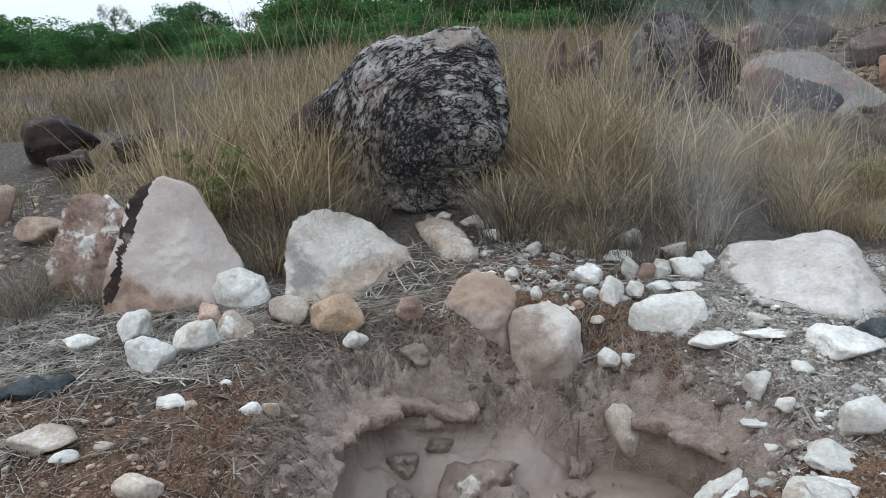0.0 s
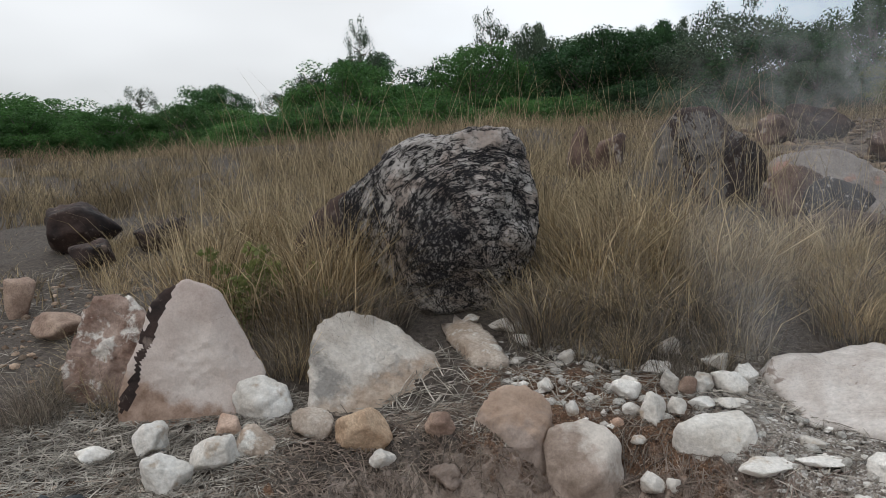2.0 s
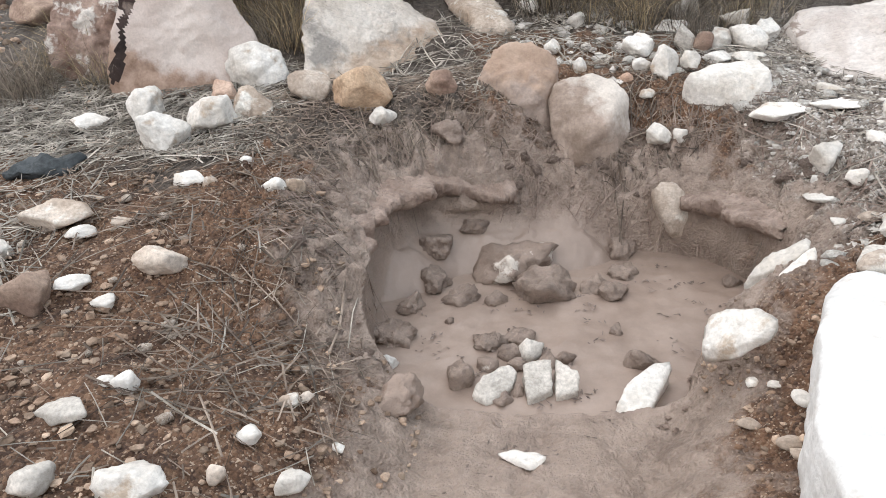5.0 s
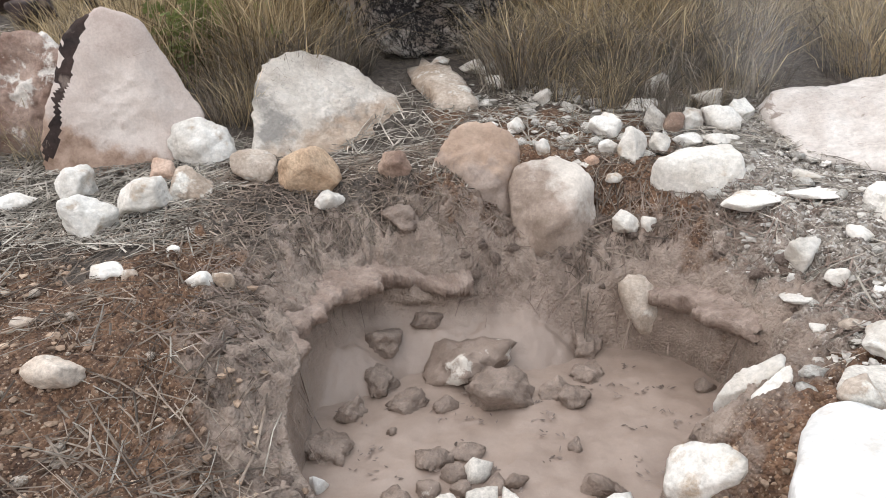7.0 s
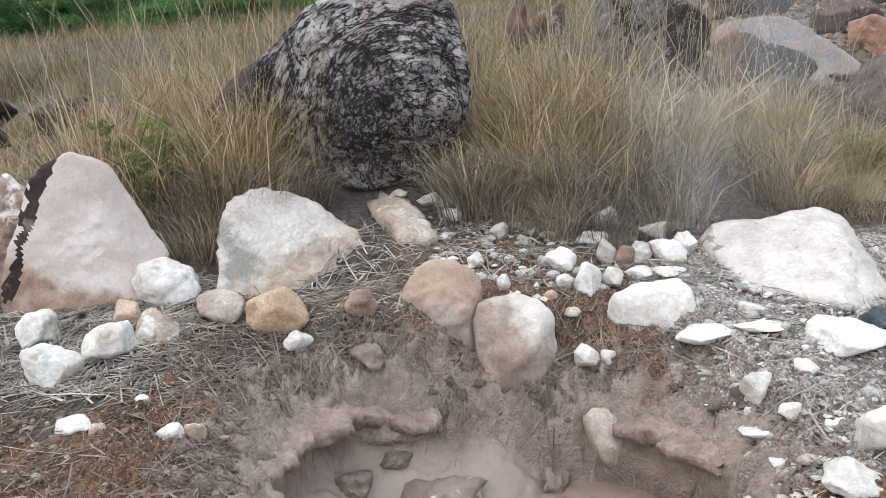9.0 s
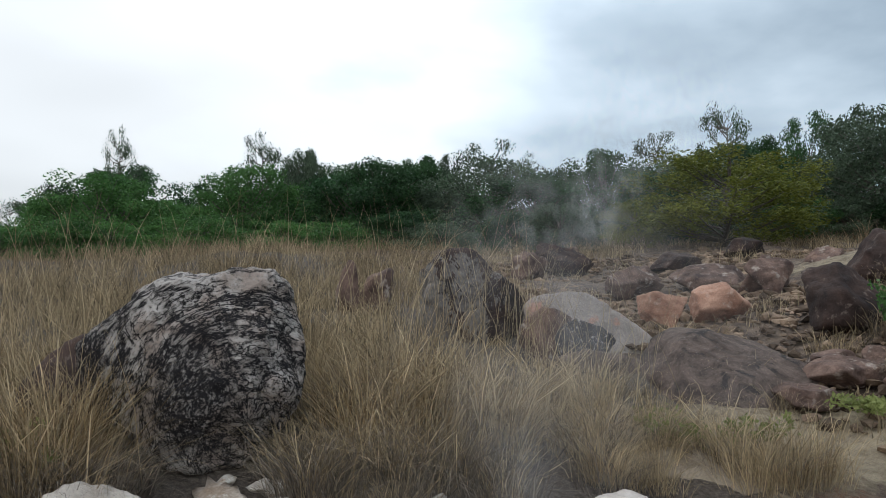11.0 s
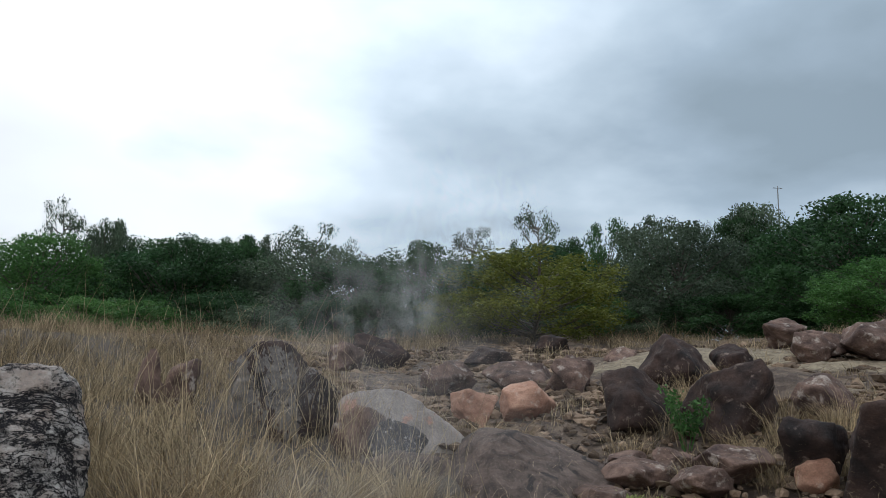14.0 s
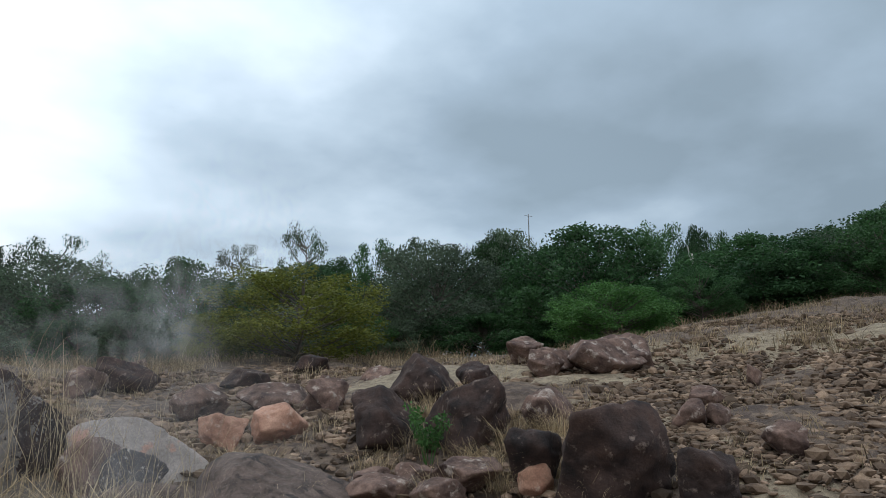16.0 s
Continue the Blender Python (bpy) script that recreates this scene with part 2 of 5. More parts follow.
BOULDER = crust_material()
BLACK_CRUST = material("bare_black_rock", (.028, .024, .026), (.07, .06, .06), 6, .8, .9, 30, (.36, .32, .30), 22, .58, .64)
GREY_FACE = material("grey_basalt", (.085, .074, .068), (.21, .187, .170), 3, .88, .9, 30, (.03, .026, .025), 2.6, .58, .62, distort=1.5)
BANDED = material("banded_brown_slab", (.058, .042, .036), (.165, .122, .102), 4, .88, 1.0, 26, (.04, .033, .031), 3.4, .54, .62, distort=1.6)
GRASS_DRY = material("dry_straw", (.13, .088, .046), (.44, .32, .17), 3, .8, 0, 20, vary=.42, grain=.1, islands=.78)
GRASS_PALE = material("bleached_straw", (.29, .215, .125), (.60, .48, .31), 3, .8, 0, 20, vary=.25, grain=.1, islands=.5)
GRASS_GREY = material("weathered_straw", (.11, .086, .068), (.34, .29, .235), 4, .85, 0, 20, vary=.2, grain=.1, islands=.62)
GRASS_FAR = material("far_dry_grass", (.15, .112, .066), (.40, .315, .20), .5, .85, 0, 20, vary=.15, grain=.1, islands=.75)
GREENERY = material("green_weed_leaf", (.13, .16, .05), (.28, .31, .11), 5, .7, 0, 20, vary=.2)
GRAVEL_WHITE = material("pale_chips", (.40, .36, .32), (.72, .68, .63), 6, .9, .3, 60, islands=.3)
GRAVEL_TAN = material("tan_grit", (.15, .090, .058), (.42, .315, .235), 9, .9, .3, 60, islands=.5)
GRAVEL_BROWN = material("brown_rubble", (.068, .045, .031), (.20, .142, .098), 3, .9, .5, 40, islands=.55)
BROWN_STRAW = material("soil_stained_straw", (.095, .068, .052), (.27, .215, .172), 9, .85, 0, 20, vary=0, grain=.1, islands=.6)
STRAW = material("lying_straw", (.15, .128, .105), (.43, .385, .33), 9, .85, 0, 20, vary=0, grain=.1, islands=.5)
LEAF_DARK = material("dark_green_leaf", (.020, .054, .022), (.054, .122, .042), 1.0, .6, 0, 20, vary=.25, grain=.2, islands=.4)
LEAF_GREEN = material("fresh_green_leaf", (.036, .098, .026), (.088, .195, .052), 1.2, .6, 0, 20, vary=.2, grain=.2, islands=.4)
LEAF_YELLOW = material("yellow_green_leaf", (.085, .112, .020), (.19, .205, .038), 1.2, .6, 0, 20, vary=.15, grain=.2, islands=.4)
LEAF_GREY = material("grey_green_leaf", (.045, .070, .045), (.10, .14, .085), 1.0, .6, 0, 20, vary=.25, grain=.2, islands=.4)
BARK = material("grey_bark", (.07, .06, .05), (.16, .145, .125), 3, .9, .5, 30)


def let_through(m, share):
    """Thin leaves and blades: a share of the light passes through them."""
    tree = m.node_tree
    b = tree.nodes["Principled BSDF"]
    colour = b.inputs["Base Color"].links[0].from_socket
    out = next(k for k in tree.nodes if k.type == "OUTPUT_MATERIAL")
    glow, mix = tree.nodes.new("ShaderNodeBsdfTranslucent"), tree.nodes.new("ShaderNodeMixShader")
    mix.inputs[0].default_value = share
    wire(tree, (colour, glow.inputs[0]), (b.outputs[0], mix.inputs[1]), (glow.outputs[0], mix.inputs[2]), (mix.outputs[0], out.inputs[0]))


for thin in (GRASS_DRY, GRASS_PALE, GRASS_GREY, GRASS_FAR, GREENERY, LEAF_DARK, LEAF_GREEN, LEAF_YELLOW, LEAF_GREY):
    let_through(thin, .4)


# ---- the lie of the land ----
def sm(a, b, v):
    q = np.clip((v - a) / (b - a), 0, 1)
    return q * q * (3 - 2 * q)


YK = [-400, -60, -3, 0, 2, 3, 3.8, 4.7, 5.5, 6.5, 8, 12, 20, 27, 60, 400]
ZK = [-.2, .1, .2, .28, .42, .56, .70, .92, 1.08, 1.33, 1.6, 2.1, 3.15, 3.2, 2.2, 2.0]


def pool_edge(x, y):
    """Signed plan distance to the shore of the mud pool in metres, negative inside."""
    dx, dy = (x - .28) / .74, (y - 2.42) / .62
    a = np.arctan2(dy, dx)
    r = np.hypot(dx, dy)
    shore = 1 + .05 * np.sin(3 * a + .6) + .035 * np.sin(5 * a + 2) + .02 * np.sin(9 * a) - .17 * np.exp(-((a + .80) / .50) ** 2) + .13 * np.exp(-((a - .66) / .40) ** 2)
    pool = (r - shore) * .66
    run = np.maximum(np.abs(x - .12 - .05 * np.sin(4 * y)) - .27, np.maximum(1.25 - y, y - 2.3))
    h = np.clip(.5 + .5 * (run - pool) / .18, 0, 1)
    return run * (1 - h) + pool * h - .18 * h * (1 - h)


def ground_height(x, y):
    """The hillside: a slope that climbs away from the pool, falls to one side and has a bank on the other."""
    z = sum(np.interp(y + .35 * k, YK, ZK) for k in (-1, 0, 1)) / 3
    left = np.clip(-x - .6, 0, 30)
    z = z - left * .13 * sm(3.2, 8, y) * np.exp(-left / 16) - .04 * left * sm(1, 3, y) * np.exp(-left / 4)
    bank = np.clip(x - 3.0 - .25 * np.clip(y, 0, 60), 0, 40)
    z = z + .37 * bank * np.exp(-np.clip(y - 3, 0, 80) / 15) * np.exp(-bank / 20)
    z = z + .13 * np.clip(x - 8.5 - .45 * np.clip(y, 0, 60), 0, 14) * sm(16, 8, y)
    z = z + .13 * np.exp(-((x - .90) / .20) ** 2 - ((y - 1.74) / .24) ** 2)
    z = z - .07 * np.exp(-((x + .45) / .32) ** 2 - ((y - 3.68) / .22) ** 2)
    d = pool_edge(x, y)
    near = sm(2.25, 1.8, y + .35 * np.clip(x - .3, 0, 1))
    lip = (.19 + .09 * sm(-.05, -.4, x) - .02 * sm(.4, .9, x)) * (1 - near) + .015 * near
    z = z - np.clip(z - lip, 0, 9) * np.exp(-np.clip(d - .02, 0, 9) / (.12 + .30 * near + .22 * np.exp(-((x - .42) / .38) ** 2) * sm(2.7, 3.0, y))) * (1 - sm(.26, .5, d) * sm(2.6, 2.9, y))
    z = z + .10 * np.exp(-((x - .10) / .19) ** 2 - ((y - 3.20) / .11) ** 2) + .07 * np.exp(-((x - .45) / .20) ** 2 - ((y - 3.12) / .10) ** 2)
    beach = sm(2.02, 1.86, y)
    bed = (-.2 + .34 * sm(-.46, -.02, d) * sm(2.35, 2.75, y) * (1 - .85 * sm(.30, .75, x))) * (1 - beach) + (.004 + .09 * np.clip(1.95 - y, 0, 1)) * beach
    return bed + (z - bed) * sm(-.045 - .12 * beach, .02 + .05 * sm(.35, .8, x) + .16 * sm(2.1, 1.7, y), d)


MUD_LEVEL = 0.0


def surface(x, y):
    """The height that a thing rests on: the ground, or the mud where that lies higher."""
    return max(float(ground_height(np.float64(x), np.float64(y))), MUD_LEVEL)


# ---- helpers for meshes ----
def mesh_object(name, verts, faces, mat, smooth=True, parent=None):
    me = bpy.data.meshes.new(name)
    me.from_pydata([tuple(v) for v in verts], [], [tuple(f) for f in faces])
    me.materials.append(mat)
    if smooth:
        me.shade_smooth()
    ob = new(name, me)
    if parent:
        ob.parent = parent
    return ob


def ball(level):
    bm = bmesh.new()
    bmesh.ops.create_icosphere(bm, subdivisions=level, radius=1)
    bm.verts.ensure_lookup_table()
    v = np.array([p.co[:] for p in bm.verts])
    f = [[p.index for p in q.verts] for q in bm.faces]
    bm.free()
    return v / np.linalg.norm(v, axis=1, keepdims=True), f


BALLS = {k: ball(k) for k in (1, 2, 3, 4, 5, 6)}


def rough(points, size, amount, seed, octaves=4):
    """Noise along the radius, in metres."""
    off = Vector((seed * 7.31 % 91, seed * 3.77 % 83, seed * 1.93 % 71))
    return np.array([noise.fractal(Vector(p) * (1 / size) + off, .9, 2.1, octaves) for p in points])[:, None] * amount


def faceted(level, normals, offsets, sharp):
    d, f = BALLS[level]
    dots = np.clip(d @ normals.T, 0, None) / offsets
    r = (dots ** sharp).sum(1) ** (-1 / sharp)
    return d * r[:, None], f


def stone_mesh(seed, w, d, h, level=3, sharp=14, facets=12):
    """An irregular stone: planes spread unevenly round it, rounded edges, worn relief."""
    rng = np.random.default_rng(seed)
    k = np.arange(facets) + .5
    up, turn = 1 - 2 * k / facets, k * 2.39996
    nrm = np.stack([np.cos(turn) * np.sqrt(1 - up * up), np.sin(turn) * np.sqrt(1 - up * up), up], 1) + rng.normal(size=(facets, 3)) * .28
    nrm /= np.linalg.norm(nrm, axis=1, keepdims=True)
    nrm = nrm @ np.array(Euler(rng.uniform(0, 6, 3)).to_matrix())
    v, f = faceted(level, nrm, rng.uniform(.60, 1.0, len(nrm)), sharp)
    v = (v - (v.max(0) + v.min(0)) / 2) / (v.max(0) - v.min(0))
    v = v * np.array([w, d, h])
    s = (w * d * h) ** (1 / 3)
    unit = v / np.linalg.norm(v, axis=1, keepdims=True)
    v = v + unit * rough(v, s * .5, s * .06, seed) + unit * rough(v, s * .16, s * .026, seed + 5, 4)
    return v, f


LABELS = {
    "white": ("white tuff stone lying on the soil", "stone"), "tan": ("tan and white weathered stone on the soil", "stone"),
    "pink": ("small pinkish brown rounded stone", "stone"), "orange": ("rough ochre orange rock", "rock"),
    "brown": ("dull brown stone half sunk in soil", "stone"), "grey": ("light grey weathered stone", "stone"),
    "mud": ("stone coated in wet grey-brown mud", "stone"), "muddy": ("pale stone smeared with wet mud", "stone"),
    "dark": ("dark brown-black weathered lava boulder", "boulder"), "red": ("reddish brown lava rock on the slope", "rock"),
    "rust": ("rusty orange broken rock on the slope", "rock"),
    "lichen": ("upright reddish rock crusted with pale lichen", "rock"),
}
COUNT = [0]


def stone(tone, x, y, w, d, h, yaw=0, name=None, label=None, sink=.16, sharp=None, level=None):
    """A loose stone of that width, depth and height above ground, bedded a little into what it lies on."""
    COUNT[0] += 1
    seed = COUNT[0] + 100
    if tone in ("mud", "muddy") and pool_edge(np.float64(x), np.float64(y)) < 0:
        h, sink = h * .62, .9
    if tone not in ("mud", "muddy"):
        w, d, h = w * 1.08, d * 1.08, h * 1.06
    full = h * (1 + sink)
    lv = level or (5 if w > .4 else 4 if w > .11 else 3)
    v, f = stone_mesh(seed, w, d, full, lv, sharp or {"mud": 9, "muddy": 11, "brown": 12, "pink": 12, "dark": 26, "red": 30, "white": 24, "tan": 20, "grey": 26}.get(tone, 40))
    if tone in ("mud", "muddy"):
        v = v * (1 + rough(v, w * .40, .26, seed + 40, 4) + rough(v, w * .12, .16, seed + 50, 4))
    v[:, 2] += full / 2 - h * sink
    text, cat = LABELS[tone]
    ob = mesh_object(name or cat, v, f, STONE[tone])
    ob.matrix_world = pose(x, y, surface(x, y), 0, 0, yaw)
    return tagged(ob, label or text, cat, "loose stones" if w < .4 else "rocks on the slope")


def lump(tone, x, y, w, d, h):
    """A stone sunk in the mud, its shape blurred by the mud that clings to it."""
    return stone(tone, x, y, w, d, h, (x * 97 + y * 53) % 1 * 90, sink=.5)


def hull_rock(name, corners, mat, label, sharp=22, level=5, relief=.02, seed=1, category="boulder", layers=0.0, second=None, test=None, patch=None):
    """A rock through a few corner places: the hull's faces, rounded at the edges, with relief."""
    c = np.array(corners)
    mid = c.mean(0)
    bm = bmesh.new()
    for p in c - mid:
        bm.verts.new(p)
    bmesh.ops.convex_hull(bm, input=bm.verts)
    nrm, off = [], []
    bm.normal_update()
    for q in bm.faces:
        dist = q.normal.dot(q.verts[0].co)
        if abs(dist) > 1e-4:
            way = np.array(q.normal[:]) * (1 if dist > 0 else -1)
            if all(way @ o < .985 for o in nrm):
                nrm.append(way)
                off.append(abs(dist))
    bm.free()
    v, f = faceted(level, np.array(nrm), np.array(off), sharp)
    size = float(np.ptp(c, axis=0).mean())
    unit = v / np.linalg.norm(v, axis=1, keepdims=True)
    v = v + unit * rough(v, size * .3, relief, seed, 5) + unit * rough(v, size * .07, relief * .35, seed + 3, 4)
    if layers:
        v = v + unit * (np.abs(np.sin((v[:, 2] * 1.0 + v[:, 0] * .5 + rough(v, size * .4, .12, seed + 9)[:, 0]) * 38)) ** 3 * -layers)[:, None]
    base = np.array([mid[0], mid[1], c[:, 2].min()])
    ob = mesh_object(name, v + (mid - base), f, mat)
    if second:
        ob.data.materials.append(second)
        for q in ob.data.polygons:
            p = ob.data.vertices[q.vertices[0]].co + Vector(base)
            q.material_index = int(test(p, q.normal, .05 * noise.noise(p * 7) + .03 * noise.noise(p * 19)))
    if patch:
        a = ob.data.attributes.new("patch", "FLOAT", "POINT")
        a.data.foreach_set("value", np.array([min(1.0, max(0.0, .5 + patch(p) / .12)) for p in v + mid], dtype=np.float32))
    ob.location = base
    return tagged(ob, label, category, "rocks on the slope")


# ---- ground: one sheet to the horizon ----
def spaced(lo, hi, step, reach, grow):
    mid = np.arange(lo, hi, step)
    a, b, s = [], [], step
    p, q = lo, hi
    while max(-p, q) < reach:
        s *= grow
        p, q = p - s, q + s
        a.append(p)
        b.append(q)
    return np.concatenate([a[::-1], mid, b])


def field(x, y, size, seed, octaves=4):
    """A cheap smooth noise over the plan, about -1 to 1."""
    rng = np.random.default_rng(seed)
    out = np.zeros_like(x)
    for k in range(octaves):
        for j in range(4):
            ang, ph = rng.uniform(0, 2 * math.pi), rng.uniform(0, 6.28, 2)
            fr = 6.28 / size * 1.9 ** k * rng.uniform(.7, 1.3)
            u = x * math.cos(ang) + y * math.sin(ang)
            w = -x * math.sin(ang) + y * math.cos(ang)
            out += np.sin(u * fr + ph[0] + 1.3 * np.sin(w * fr * .7 + ph[1])) * .3 / 1.6 ** k
    return out


def ground_material():
    m = bpy.data.materials.new("hillside_soil")
    m.use_nodes = True
    tree = m.node_tree
    n = tree.nodes.new
    b = tree.nodes["Principled BSDF"]
    coord = n("ShaderNodeTexCoord")

    def noise_tex(s, detail=6, r=.6):
        t = n("ShaderNodeTexNoise")
        t.inputs["Scale"].default_value, t.inputs["Detail"].default_value, t.inputs["Roughness"].default_value = s, detail, r
        wire(tree, (coord.outputs["Object"], t.inputs["Vector"]))
        return t.outputs[0]

    def between(value, a, c, ta=0.0, tb=1.0):
        r = n("ShaderNodeMapRange")
        for key, v in (("From Min", a), ("From Max", c), ("To Min", ta), ("To Max", tb)):
            r.inputs[key].default_value = v
        wire(tree, (value, r.inputs["Value"]))
        return r.outputs[0]

    def blend(fac, a, c):
        x = n("ShaderNodeMix")
        x.data_type = "RGBA"
        wire(tree, (fac, x.inputs[0]))
        for slot, v in ((6, a), (7, c)):
            if isinstance(v, tuple):
                x.inputs[slot].default_value = (*v, 1)
            else:
                wire(tree, (v, x.inputs[slot]))
        return x.outputs[2]

    def zone(name):
        a = n("ShaderNodeAttribute")
        a.attribute_name = name
        return a.outputs["Fac"]

    def ragged(name):
        s = n("ShaderNodeMath")
        s.operation = "ADD"
        wire(tree, (zone(name), s.inputs[0]), (between(noise_tex(9, 7, .65), .3, .7, -.3, .3), s.inputs[1]))
        return between(s.outputs[0], .35, .65)

    soil = blend(between(noise_tex(5), .35, .65), (.066, .033, .019), (.21, .114, .066))
    def cells(scale):
        t = n("ShaderNodeTexVoronoi")
        t.inputs["Scale"].default_value = scale
        wire(tree, (coord.outputs["Object"], t.inputs["Vector"]))
        pick = n("ShaderNodeSeparateColor")
        wire(tree, (t.outputs["Color"], pick.inputs[0]))
        return pick, t.outputs["Distance"]

    crumbs, crumb_edge = cells(95)
    chips, _ = cells(210)
    soil = blend(between(crumbs.outputs[0], .55, 1.0, 0, .8), soil, (.27, .165, .105))
    soil = blend(between(crumbs.outputs[1], .62, .9, 0, .75), soil, (.060, .034, .024))
    soil = blend(between(chips.outputs[0], .93, .96), soil, (.36, .27, .20))
    grit = blend(between(noise_tex(26, 5), .38, .62), (.15, .115, .092), (.40, .35, .30))
    grit = blend(between(crumbs.outputs[0], .6, .9), grit, (.55, .51, .47))
    grit = blend(between(crumbs.outputs[1], .7, .9, 0, .8), grit, (.11, .085, .07))
    litter = blend(between(noise_tex(30, 6, .7), .35, .65), (.042, .032, .026), (.15, .12, .097))
    slick = blend(between(noise_tex(7, 9, .7), .38, .62), (.188, .136, .106), (.345, .265, .215))
    slick = blend(between(noise_tex(30, 5, .6), .5, .72, 0, .6), slick, (.38, .29, .235))
    slick = blend(zone("liquid"), slick, blend(between(noise_tex(4, 5), .36, .64), (.232, .170, .136), (.30, .228, .187)))
    boulders_far, _ = cells(9)
    rust = blend(between(noise_tex(3.5, 8, .7), .38, .62), (.065, .045, .034), (.20, .145, .105))
    rust = blend(between(boulders_far.outputs[0], .5, 1.0, 0, .7), rust, (.055, .036, .031))
    pale = blend(between(noise_tex(7, 8, .7), .38, .62), (.17, .132, .088), (.35, .288, .20))
    wet = ragged("mud")
    c = blend(ragged("litter"), soil, litter)
    c = blend(ragged("rust"), c, rust)
    c = blend(ragged("pale"), c, pale)
    c = blend(ragged("grit"), c, grit)
    fine = n("ShaderNodeVectorMath")
    fine.operation = "SCALE"
    wire(tree, (c, fine.inputs[0]), (between(noise_tex(160, 3, .7), .3, .7, .75, 1.25), fine.inputs["Scale"]), (blend(wet, fine.outputs[0], slick), b.inputs["Base Color"]))
    wire(tree, (between(wet, 0, 1, .95, .5), b.inputs["Roughness"]))
    bp = n("ShaderNodeBump")
    bp.inputs["Strength"].default_value, bp.inputs["Distance"].default_value = 1.0, .03
    wire(tree, (between(zone("liquid"), 0, 1, .85, .12), bp.inputs["Strength"]))
    s = n("ShaderNodeMath")
    s.operation = "MULTIPLY_ADD"
    s.inputs[1].default_value = .5
    lumps = n("ShaderNodeMath")
    lumps.operation = "SUBTRACT"
    dry = n("ShaderNodeMath")
    dry.operation = "MULTIPLY"
    wire(tree, (crumb_edge, dry.inputs[0]), (between(wet, 0, 1, 1, .45), dry.inputs[1]))
    wire(tree, (noise_tex(64, 5, .62), lumps.inputs[0]), (dry.outputs[0], lumps.inputs[1]))
    wire(tree, (lumps.outputs[0], s.inputs[0]), (noise_tex(24, 5, .7), s.inputs[2]), (s.outputs[0], bp.inputs["Height"]), (bp.outputs[0], b.inputs["Normal"]))
    return m


